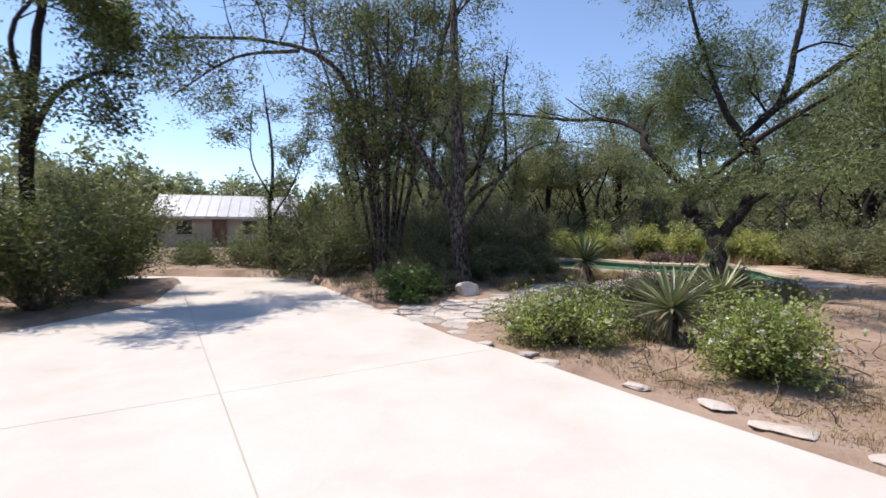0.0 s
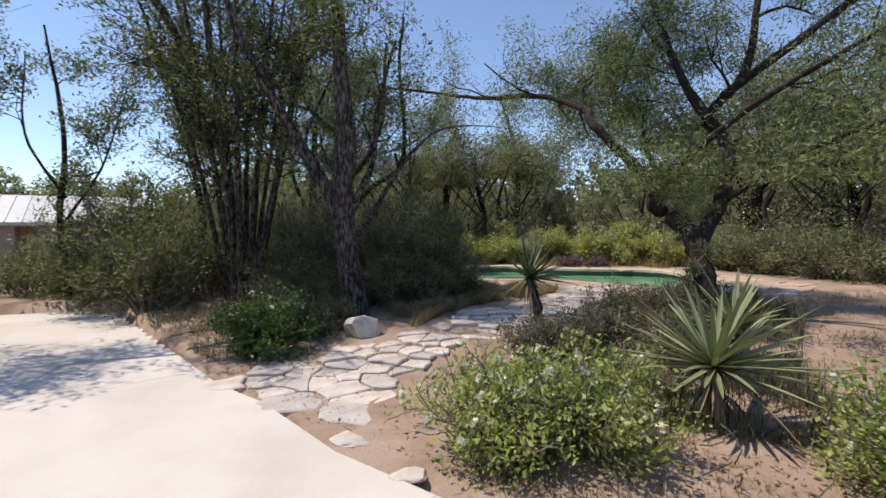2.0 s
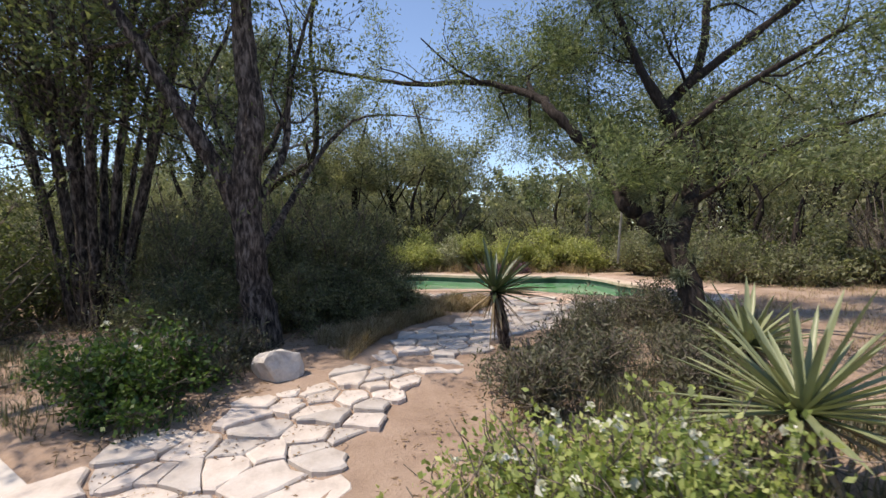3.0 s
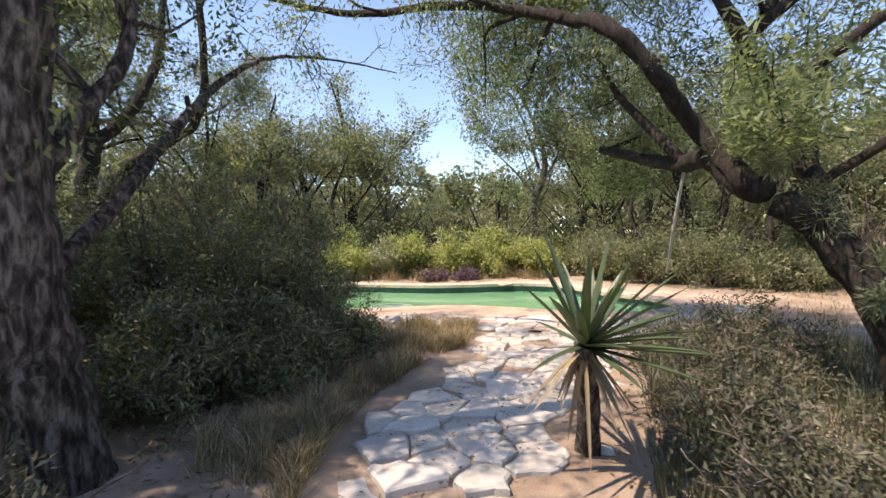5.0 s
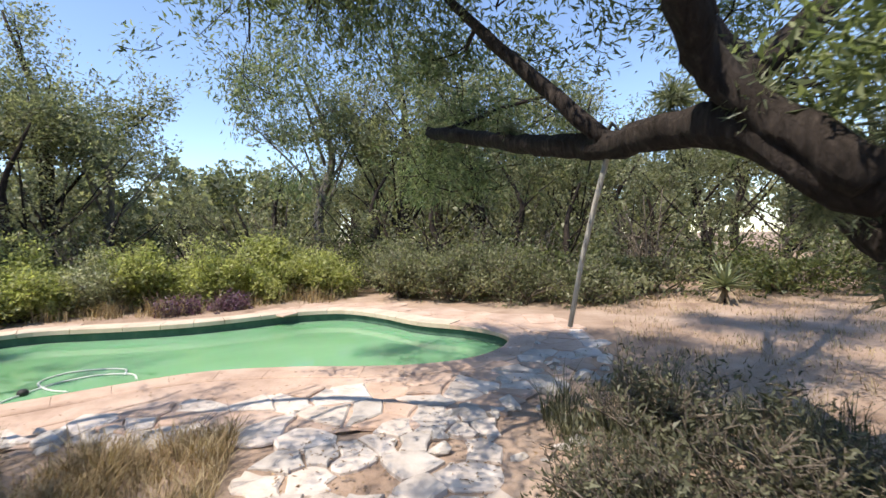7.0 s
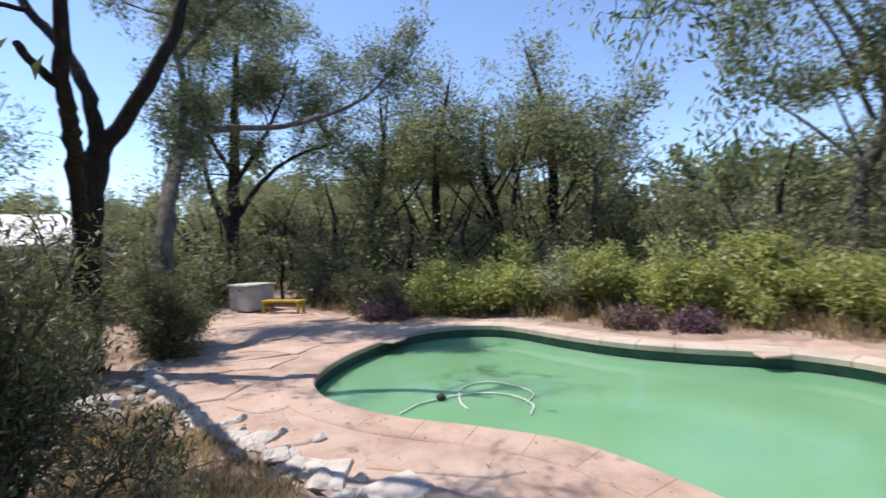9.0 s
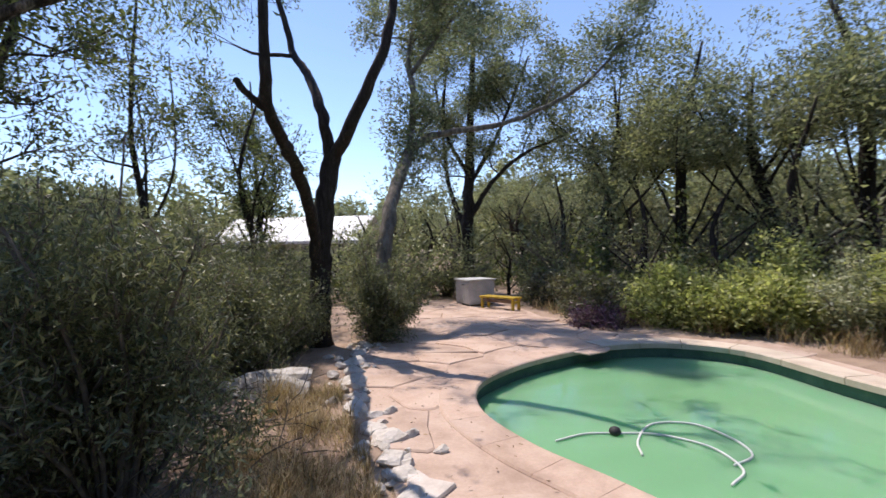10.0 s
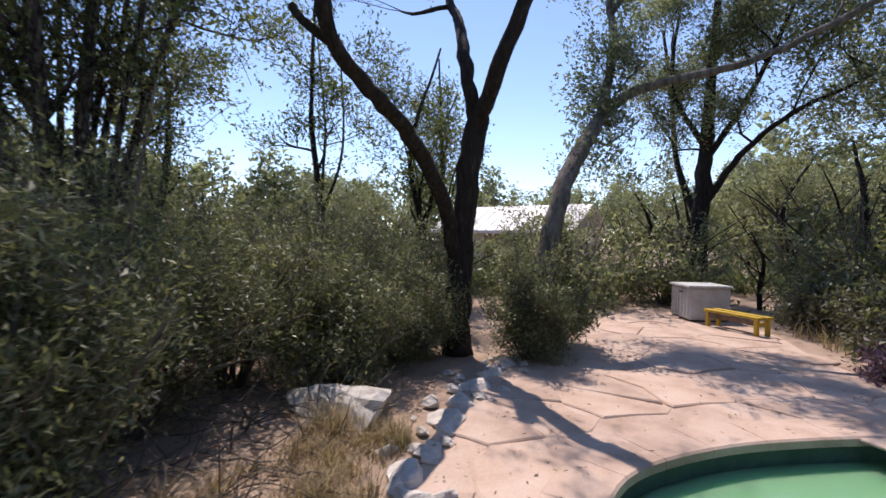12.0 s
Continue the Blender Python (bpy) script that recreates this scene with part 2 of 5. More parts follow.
def tubes(lines, seg=7, rough=0.0, rng=None):
    """One mesh's verts and quads of tapered tubes: lines of (points, radii), worked in batches of equal length."""
    batches = {}
    for pts, radii in lines:
        batches.setdefault((len(pts), len(radii)), []).append((pts, radii))
    V, F, base = [], [], 0
    ang = np.linspace(0, 2 * np.pi, seg, endpoint=False)
    for (count, k), items in batches.items():
        p = np.array([np.asarray(q[0], float) for q in items])
        R = np.array([q[1] for q in items], float)
        m, n = len(p), count + 2
        first = p[:, :1] - unit(p[:, 1:2] - p[:, :1]) * R[:, :1, None] * 0.25
        last = p[:, -1:] + unit(p[:, -1:] - p[:, -2:-1]) * R[:, -1:, None] * 0.5
        p = np.concatenate([first, p, last], 1)
        at = np.linspace(0, 1, n) * (k - 1)
        lo = np.clip(np.floor(at).astype(int), 0, k - 2)
        r = R[:, lo] * (1 - (at - lo)) + R[:, lo + 1] * (at - lo)
        r[:, 0], r[:, -1] = R[:, 0] * 0.02, R[:, -1] * 0.02
        t = unit(np.gradient(p, axis=1))
        up = np.eye(3)[np.abs(t).max(1).argmin(1)]
        a = unit(np.cross(t, up[:, None, :]))
        b = np.cross(t, a)
        rr = np.repeat(r[..., None], seg, 2)
        if rough and rng is not None:
            rr = rr * (1 + rough * rng.standard_normal(rr.shape))
        ring = p[:, :, None] + rr[..., None] * (np.cos(ang)[:, None] * a[:, :, None] + np.sin(ang)[:, None] * b[:, :, None])
        V.append(ring.reshape(-1, 3))
        i, j = np.meshgrid(np.arange(n - 1), np.arange(seg), indexing="ij")
        j2 = (j + 1) % seg
        one = np.stack([i * seg + j, i * seg + j2, (i + 1) * seg + j2, (i + 1) * seg + j], -1).reshape(-1, 4)
        F.append((base + np.arange(m)[:, None, None] * n * seg + one[None]).reshape(-1, 4))
        base += m * n * seg
    return np.vstack(V), np.vstack(F)


def unit(v):
    return v / (np.linalg.norm(v, axis=-1, keepdims=True) + 1e-9)


WALKWAY = np.array([(0, -1), (0.15, 1.5), (0, 4.6), (0.6, 7.0), (1.3, 8.45), (2.3, 9.2), (3.2, 9.75), (4.1, 10.1), (5.1, 10.9), (5.8, 11.7), (5.82, 12.3), (5.2, 13.4)], float)


def headroom(p, radius=1.3, top=3.2):
    """Whether points keep clear of the strip that people walk along."""
    p = np.asarray(p, float).reshape(-1, 3)
    best = np.full(len(p), 1e9)
    for a_, b_ in zip(WALKWAY[:-1], WALKWAY[1:]):
        d = b_ - a_
        t = np.clip(((p[:, :2] - a_) @ d) / (d @ d), 0, 1)
        best = np.minimum(best, np.linalg.norm(p[:, :2] - a_ - t[:, None] * d, axis=1))
    open_side = (p[:, 0] > 3.65) & (p[:, 0] < 4.7) & (p[:, 1] > 12.2) & (p[:, 1] < 15.6) & (p[:, 2] < 3.9)
    return ((best > radius) | (p[:, 2] > top)) & ~open_side


def leaves(rng, centres, size, aspect=0.45, droop=0.0, aim=None, tri=False, flat=0.0):
    """Small leaves at the centres, rhombic or three-cornered; aim: directions to lean along."""
    n = len(centres)
    d = rng.standard_normal((n, 3))
    if aim is not None:
        d = d * 0.55 + aim
    d[:, 2] -= droop
    d = unit(d)
    s = unit(np.cross(d, rng.standard_normal((n, 3)) + np.array([0, 0, flat])))
    up = np.cross(d, s)
    L = (size * rng.uniform(0.55, 1.35, n))[:, None]
    W = L * aspect
    c = np.asarray(centres)
    if tri:
        v = np.stack([c - d * L * 0.45 + s * W * 0.25, c + d * L * 0.1 - s * W * 0.75, c + d * L * 0.65 + s * W * 0.3], 1)
        return v.reshape(-1, 3), np.arange(3 * n).reshape(-1, 3)
    v = np.stack([c - d * L * 0.5, c + s * W * 0.5 + up * L * 0.08, c + d * L * 0.5, c - s * W * 0.5 + up * L * 0.08], 1)
    return v.reshape(-1, 3), np.arange(4 * n).reshape(-1, 4)


def branch_out(rng, lines, levels, kids, length, spread=0.9, lift=0.25, shrink=0.62, start=0.35):
    """Side branches on the lines, level by level. Returns all new lines and the twig points with their directions."""
    all_lines, current, steps = [], lines, 4
    for lv in range(levels):
        foot, tang, thick = [], [], []
        for pts, radii in current:
            p = np.asarray(pts, float)
            f = rng.uniform(start, 1.0, max(1, int(kids * rng.uniform(0.7, 1.3))))
            k = np.minimum((f * (len(p) - 1)).astype(int), len(p) - 2)
            foot.append(p[k])
            tang.append(p[k + 1] - p[k])
            thick.append(np.interp(f, np.linspace(0, 1, len(radii)), radii) * 0.6)
        foot, tang, thick = np.vstack(foot), unit(np.vstack(tang)), np.concatenate(thick)
        n = len(foot)
        d = unit(tang * 0.5 + spread * unit(rng.standard_normal((n, 3))) + np.array([0, 0, lift]))
        ln = (length * rng.uniform(0.6, 1.25, n) * shrink ** lv)[:, None]
        q = [foot]
        for _ in range(steps):
            d = unit(d + 0.28 * rng.standard_normal((n, 3)) + np.array([0, 0, 0.06 * lift]))
            q.append(q[-1] + d * ln / steps)
        q = np.stack(q, 1)
        current = [(q[i], (min(max(r, 0.004), 0.035), min(max(r * 0.3, 0.003), 0.012))) for i, r in enumerate(thick)]
        all_lines += current
    tips = q[:, 1:].reshape(-1, 3)
    aims = unit(q[:, 1:] - q[:, :-1]).reshape(-1, 3)
    return all_lines, tips, aims


def scatter(rng, tips, aims, n, blur, tuft=8, close=0.06):
    """Places for leaves: sprigs of a few leaves each about the twigs."""
    m = max(1, n // tuft)
    k = rng.integers(0, len(tips), m)
    c = tips[k] + np.clip(rng.standard_normal((m, 3)), -1.6, 1.6) * blur
    c = np.repeat(c, tuft, 0) + np.clip(rng.standard_normal((m * tuft, 3)), -1.8, 1.8) * close
    return c, np.repeat(aims[k], tuft, 0)


def tree(name, place, label, limbs, bark, leaf, n_leaves, size, seed, levels=3, kids=4, length=1.6, aspect=0.45, blur=0.18, droop=0.0, group="", spread=0.9, lift=0.25, start=0.35, rough=0.07, seg=9, twig=None, bare=(), low=0.15):
    """A tree: limbs, the first of them the trunk, as lines of (points, start radius, end radius) from its foot, then twigs and a crown."""
    rng = np.random.default_rng(seed)
    root = thing(name, place, label, "tree", group)
    lines = []
    for i, (pts, r0, r1) in enumerate(limbs):
        p = smooth_line(pts, 6)
        p[1:-1] += rng.standard_normal((len(p) - 2, 3)) * r0 * 0.08
        radii = (r0 * 1.35, r0 * 1.03, r0 * 0.95, (r0 + r1) / 2, r1) if i == 0 else (r0, (r0 + r1) / 2, r1)
        lines.append((p, radii))
        v, f = tubes([(p, radii)], 14 if r0 > 0.12 else seg, rough, rng)
        part("trunk" if i == 0 else "limb", mesh_of(name, v, f, bark, True), bark, root)
    small, tips, aims = branch_out(rng, [q_ for i_, q_ in enumerate(lines) if i_ not in bare], levels, kids, length, spread, lift, start=start)
    base_at = np.array(place, float)
    if bare:
        extra, _, _ = branch_out(rng, [lines[i_] for i_ in bare], 2, 7, 0.5, 0.7, -0.35, start=0.45)
        small = small + extra
    clear_ = headroom(np.array([s_[0] for s_ in small]).reshape(-1, 3) + base_at).reshape(len(small), -1).all(1)
    small = [s_ for s_, ok_ in zip(small, clear_) if ok_ and s_[0][:, 2].min() > low and not (s_[1][0] > 0.012 and s_[0][-1][2] < s_[0][0][2] - 0.25)]
    if small:
        v, f = tubes(small, 4)
        tagged(part("branchwork", mesh_of(name, v, f, twig or bark, True), bark, root), kind="stuff")
    if n_leaves:
        c, a = scatter(rng, tips, aims, n_leaves, blur, 14, size * 1.35)
        keep = (c[:, 2] > low) & headroom(c + base_at)
        c, a = c[keep], a[keep]
        v, f = leaves(rng, c, size, aspect, droop, a, True, 0.9)
        tagged(part("crown", mesh_of(name, v, f, leaf), leaf, root), kind="stuff")
    return root


def bush(name, place, label, radius, height, leaf, n_leaves, size, seed, aspect=0.45, flowers=0, upright=0.4, group="", stems=16, category="bush", blur=0.09, twigs=5, tri=True):
    """A bush: stems from one foot, twigs, and leaves about them."""
    rng = np.random.default_rng(seed)
    root = thing(name, place, label, category, group)
    lines = []
    for i in range(stems):
        a, e = rng.uniform(0, 2 * np.pi), math.sqrt(rng.uniform(0.02, 1.0))
        top = np.array([math.cos(a) * e * radius, math.sin(a) * e * radius, height * (1 - 0.55 * e ** 2) * rng.uniform(0.45, 1.08)])
        mid = top * np.array([0.45, 0.45, 0.55]) + rng.standard_normal(3) * 0.06 * radius
        foot = np.array([math.cos(a), math.sin(a), 0]) * 0.12 * radius * e
        lines.append((smooth_line([foot, mid, top], 4), (0.012 + 0.008 * height, 0.006)))
    small, tips, aims = branch_out(rng, lines, 2, twigs, 0.45 * radius, 0.95, upright, 0.6, 0.3)
    v, f = tubes(lines + small, 3)
    tagged(part("branchwork", mesh_of(name, v, f, TWIG), TWIG, root), kind="stuff")
    c, a = scatter(rng, tips, aims, n_leaves, blur * radius, 7, size * 1.0)
    keep = (c[:, 2] > 0.03) & ((c[:, 2] < 0.85) | headroom(c + np.array(place, float), 0.6, 2.6))
    v, f = leaves(rng, c[keep], size, aspect, 0.0, a[keep] * 0.6, tri, 1.3)
    tagged(part("foliage", mesh_of(name, v, f, leaf), leaf, root), kind="stuff")
    if flowers:
        hi = c[np.argsort(-(c[:, 2] + 0.4 * np.linalg.norm(c[:, :2], axis=1)))[: len(c) // 3]]
        pick = hi[rng.integers(0, len(hi), flowers)] + np.array([0, 0, 0.03])
        many = np.repeat(pick, 9, 0) + rng.standard_normal((flowers * 9, 3)) * 0.012
        v, f = leaves(rng, many, 0.035, 0.8)
        tagged(part("blossom", mesh_of(name, v, f, PETAL), PETAL, root, "small white flower heads"), kind="stuff")
    return root


def inside(px, py, poly):
    """Whether points lie in a polygon."""
    poly = np.asarray(poly, float)
    res = np.zeros(np.shape(px), bool)
    x0, y0 = poly[-1]
    for x1, y1 in poly:
        cross = ((y1 > py) != (y0 > py)) & (px < (x0 - x1) * (py - y1) / (y0 - y1 + 1e-12) + x1)
        res ^= cross
        x0, y0 = x1, y1
    return res


def cells(rng, poly, spacing, avoid=None):
    """Irregular stone outlines that fill a polygon."""
    poly = np.asarray(poly, float)
    lo, hi = poly.min(0) - spacing, poly.max(0) + spacing
    seeds = []
    for i, x in enumerate(np.arange(lo[0], hi[0], spacing)):
        for y in np.arange(lo[1], hi[1], spacing):
            seeds.append((x + rng.uniform(-0.5, 0.5) * spacing, y + (0.5 * spacing if i % 2 else 0) + rng.uniform(-0.5, 0.5) * spacing))
    seeds = np.array(seeds)
    seeds = seeds[rng.uniform(size=len(seeds)) > 0.32]
    ok = inside(seeds[:, 0], seeds[:, 1], poly)
    if avoid is not None:
        ok &= ~inside(seeds[:, 0], seeds[:, 1], avoid)
    out = []
    for s in seeds[ok]:
        q = [s + np.array(c) * spacing * 1.4 for c in ((-1, -1), (1, -1), (1, 1), (-1, 1))]
        near = seeds[(np.abs(seeds - s).max(1) < 3 * spacing) & (np.abs(seeds - s).max(1) > 1e-9)]
        for o in near:
            n, m = o - s, (o + s) / 2
            r = []
            for a, b in zip(q, q[1:] + q[:1]):
                da, db = (a - m) @ n, (b - m) @ n
                if da <= 0:
                    r.append(a)
                if da * db < 0:
                    r.append(a + (b - a) * da / (da - db))
            q = r
            if not q:
                break
        if len(q) > 2:
            out.append(np.array(q))
    return out


def flag_mesh(rng, q, z, thick, joint, material, wonky=0.012):
    """One flagstone: worn edges, a slightly tilted top."""
    c = q.mean(0)
    r = np.linalg.norm(q - c, axis=1).mean()
    k = max(0.3, 1 - joint / r)
    # break the long edges
    pts = []
    for a, b in zip(q, np.roll(q, -1, 0)):
        pts.append(a)
        if np.linalg.norm(b - a) > 0.5 * r:
            pts.append((a + b) / 2 + rng.standard_normal(2) * 0.09 * r)
    o = (np.array(pts) - c) * k + rng.standard_normal((len(pts), 2)) * 0.02 * r
    n = len(o)
    tilt = rng.standard_normal(2) * wonky
    zt = z + rng.uniform(-0.5, 0.8) * wonky + o @ tilt
    inner = o * (1 - min(0.02 / r, 0.2))
    v = np.vstack([np.c_[o, np.full(n, z - thick)], np.c_[o, zt - 0.012], np.c_[inner, zt]])
    f = [[i, (i + 1) % n, n + (i + 1) % n, n + i] for i in range(n)] + [[n + i, n + (i + 1) % n, 2 * n + (i + 1) % n, 2 * n + i] for i in range(n)]
    f.append([2 * n + i for i in range(n)])
    return mesh_of("flagstone", v, f, material), (c[0], c[1], 0)


def stones(parent, rng, outlines, z_of, thick, joint, material, name="flagstone", wonky=0.012):
    for q in outlines:
        c = q.mean(0)
        me, at = flag_mesh(rng, q, 0.0, thick, joint, material, wonky)
        ob = part(name, me, material, parent)
        ob.location = (c[0], c[1], z_of(c[0], c[1]))


def boulder(name, place, size, label, seed, group="", material=None, turn=0.0):
    rng = np.random.default_rng(seed)
    bm = bmesh.new()
    bmesh.ops.create_icosphere(bm, subdivisions=3, radius=1.0)
    planes = [(Vector(unit(rng.standard_normal(3))), rng.uniform(0.42, 0.78)) for _ in range(13)]
    off = rng.uniform(-9, 9)
    for v in bm.verts:
        for n, d in planes:
            over = v.co.dot(n) - d
            if over > 0:
                v.co -= n * over * 0.97
        v.co *= 1 + 0.12 * noise.noise(v.co * 2.3 + Vector((off, 0, 0))) + 0.05 * noise.noise(v.co * 6.0 + Vector((0, off, 0)))
        v.co = Vector((v.co.x * size[0], v.co.y * size[1], v.co.z * size[2]))
    me = bpy.data.meshes.new(name)
    bm.to_mesh(me)
    bm.free()
    me.materials.append(material or ROCK)
    ob = new(name, me)
    ob.matrix_world = pose(place[0], place[1], place[2], 0, 0, turn)
    return tagged(ob, label, "rock", group)


def box_bm(sx, sy, sz, at=(0, 0, 0), bevel=0.0):
    bm = bmesh.new()
    bmesh.ops.create_cube(bm, size=1.0)
    for v in bm.verts:
        v.co = Vector((v.co.x * sx + at[0], v.co.y * sy + at[1], v.co.z * sz + at[2]))
    if bevel:
        bmesh.ops.bevel(bm, geom=list(bm.edges), offset=bevel, segments=2, affect="EDGES")
    return bm


# ---------------------------------------------------------------- plan
DRIVE = [(2.57, 2.63), (1.68, 3.92), (0.77, 5.36), (0.1, 6.2), (-0.5, 7.3), (-1.0, 7.95), (-2.2, 10.1), (-3.5, 12.5), (-4.6, 13.5), (-6.6, 13.55), (-9.5, 13.8),
         (-9.5, 12.3), (-6.9, 12.1), (-5.5, 8.8), (-5.75, 7.2), (-6.2, 5.0), (-7.5, -7.0), (9.0, -7.0), (5.2, -1.2)]
PATHWAY = [(-0.95, 7.9), (-0.55, 8.35), (0.15, 8.75), (0.9, 9.0), (1.5, 9.4), (1.9, 10.05), (2.7, 10.55), (3.3, 10.95), (4.2, 11.35), (5.2, 11.9), (6.1, 10.7), (4.7, 10.0),
           (3.9, 9.6), (2.8, 9.15), (1.9, 8.7), (0.95, 7.95), (0.45, 7.3), (0.2, 6.4), (-0.4, 7.2)]
POOL = [(3.53, 16.0), (3.6, 16.75), (3.9, 17.55), (4.5, 18.5), (5.4, 19.08), (6.4, 18.9), (7.2, 17.8), (7.8, 17.1), (8.5, 16.6), (9.5, 16.05), (10.0, 15.25), (9.8, 14.2),
        (9.4, 13.2), (9.3, 12.2), (8.95, 11.5), (8.3, 11.27), (7.6, 11.4), (7.1, 11.8), (6.75, 12.4), (6.4, 13.2), (5.9, 13.95), (5.2, 14.4), (4.5, 14.75), (3.85, 15.3)]
DECK = [(2.35, 15.35), (1.6, 16.2), (0.95, 17.4), (0.4, 19.4), (-0.4, 21.4), (-0.6, 23.2), (1.0, 23.2), (2.4, 22.0), (3.1, 20.9), (4.2, 19.9), (5.5, 19.7), (6.8, 19.5), (7.7, 18.2),
        (8.8, 17.1), (10.0, 16.7), (11.4, 15.5), (10.9, 14.6), (10.6, 13.4), (10.7, 12.2), (10.6, 11.0), (9.2, 10.3), (7.6, 10.1), (6.1, 10.6), (5.2, 11.6), (4.7, 12.6), (4.2, 13.4), (3.4, 14.3)]
ZD = 0.2
rim = closed_line(POOL, 5)


def out_from(line, d):
    """The closed line moved outwards by d."""
    t = np.roll(line, -1, 0) - np.roll(line, 1, 0)
    t = unit(t)
    return line + d * np.stack([-t[:, 1], t[:, 0]], 1)


SIGN = 1.0
area = 0.5 * np.sum(rim[:, 0] * np.roll(rim[:, 1], -1) - rim[:, 1] * np.roll(rim[:, 0], -1))
SIGN = -1.0 if area > 0 else 1.0
coping_out = out_from(rim, SIGN * 0.36)


def ground_height(x, y):
    """Level at the drive, rising a little towards the pool."""
    s = np.clip((np.asarray(y, float) - 7.2 + 0.35 * (np.asarray(x, float) - 1)) / 3.2, 0, 1)
    return 0.2 * s * s * (3 - 2 * s)


# ---------------------------------------------------------------- ground
gx = np.concatenate([np.linspace(-700, -40, 10), np.linspace(-36, -12, 12), np.arange(-10, 16, 0.16), np.linspace(17, 40, 12), np.linspace(46, 700, 10)])
gy = np.concatenate([np.linspace(-700, -40, 10), np.linspace(-36, -6, 14), np.arange(-4, 26, 0.16), np.linspace(27, 50, 12), np.linspace(56, 700, 10)])
X, Y = np.meshgrid(gx, gy, indexing="ij")
Z = ground_height(X, Y)
lump = np.array([noise.noise(Vector((x * 0.8, y * 0.8, 0))) * 0.035 + noise.noise(Vector((x * 3.1, y * 3.1, 7))) * 0.018 for x, y in zip(X.ravel(), Y.ravel())]).reshape(X.shape)
Z = Z + lump + 0.005
in_drive, in_path, in_deck = inside(X, Y, DRIVE), inside(X, Y, PATHWAY), inside(X, Y, DECK)
Z = np.where(in_drive, -0.1, Z)
Z = np.where(in_path, ground_height(X, Y) + lump * 0.3 - 0.012, Z)
Z = np.where(in_deck, ZD - 0.03 + lump * 0.2, Z)
in_pool = inside(X, Y, out_from(rim, SIGN * 0.12))
ids = np.arange(X.size).reshape(X.shape)
quads = np.stack([ids[:-1, :-1], ids[1:, :-1], ids[1:, 1:], ids[:-1, 1:]], -1).reshape(-1, 4)
quads = quads[~in_pool.ravel()[quads].any(1)]
ground = new("ground", mesh_of("ground", np.stack([X, Y, Z], -1).reshape(-1, 3), quads, SOIL, True))
tagged(ground, "dry reddish-brown soil with leaf litter under the trees", "ground", kind="structure")

# driveway: slabs of pale concrete between narrow joints
driveway = tagged(new("driveway"), "pale sunlit concrete driveway with narrow joints", "driveway", kind="structure")


def clip_half(poly, n, c):
    out = []
    for a, b in zip(poly, poly[1:] + poly[:1]):
        da, db = np.dot(a, n) - c, np.dot(b, n) - c
        if da <= 0:
            out.append(a)
        if da * db < 0:
            t = da / (da - db)
            out.append((a[0] + (b[0] - a[0]) * t, a[1] + (b[1] - a[1]) * t))
    return out


bm = bmesh.new()
bm.faces.new([bm.verts.new((x, y, 0.006)) for x, y in DRIVE])
bmesh.ops.triangulate(bm, faces=list(bm.faces))
part("joint_filler", bm, JOINT, driveway, "sandy dirt in the joints")
along, across = np.array([-0.52, 0.854]), np.array([0.854, 0.52])
for i in range(-5, 4):
    for j in range(-3, 5):
        u0, v0 = 0.42 + i * 3.3, 0.77 + j * 3.6
        q = [tuple(p) for p in DRIVE]
        for nrm, lim in ((across, u0 + 3.293), (-across, -u0), (along, v0 + 3.593), (-along, -v0)):
            q = clip_half(q, nrm, lim) if len(q) > 2 else q
        if len(q) < 3:
            continue
        bm = bmesh.new()
        vs = [bm.verts.new((x, y, 0.015)) for x, y in q]
        try:
            face = bm.faces.new(vs)
        except ValueError:
            bm.free()
            continue
        if face.calc_area() < 0.05:
            bm.free()
            continue
        ex = bmesh.ops.extrude_face_region(bm, geom=[face])
        for g_ in ex["geom"]:
            if isinstance(g_, bmesh.types.BMVert):
                g_.co.z = -0.12
        bmesh.ops.recalc_face_normals(bm, faces=list(bm.faces))
        part("slab", bm, CONCRETE, driveway)

# ---------------------------------------------------------------- pool
pool = tagged(new("swimming_pool"), "kidney-shaped swimming pool with murky green water", "swimming pool", kind="structure")
nr = len(rim)
low, lower = out_from(rim, SIGN * 0.02), out_from(rim, SIGN * -0.25)
v = np.vstack([np.c_[low, np.full(nr, ZD + 0.01)], np.c_[low, np.full(nr, ZD - 0.75)], np.c_[lower, np.full(nr, ZD - 1.2)]])
f = [[k * nr + i, k * nr + (i + 1) % nr, (k + 1) * nr + (i + 1) % nr, (k + 1) * nr + i] for k in range(2) for i in range(nr)]
f.append([2 * nr + i for i in range(nr)])
part("basin", mesh_of("basin", v, f, WALL), WALL, pool, "dark green pool wall")
WL = ZD - 0.19
edge_ = out_from(rim, SIGN * 0.012)
v = np.vstack([np.c_[edge_, np.full(nr, WL)], np.c_[edge_, np.full(nr, WL - 0.5)]])
f = [list(range(nr)) if area > 0 else list(range(nr))[::-1], [nr + i for i in (range(nr)[::-1] if area > 0 else range(nr))]]
f += [[nr + i, nr + (i + 1) % nr, (i + 1) % nr, i] if area > 0 else [i, (i + 1) % nr, nr + (i + 1) % nr, nr + i] for i in range(nr)]
part("water", mesh_of("water", v, f, WATER), WATER, pool, "opaque green water with faint ripples")
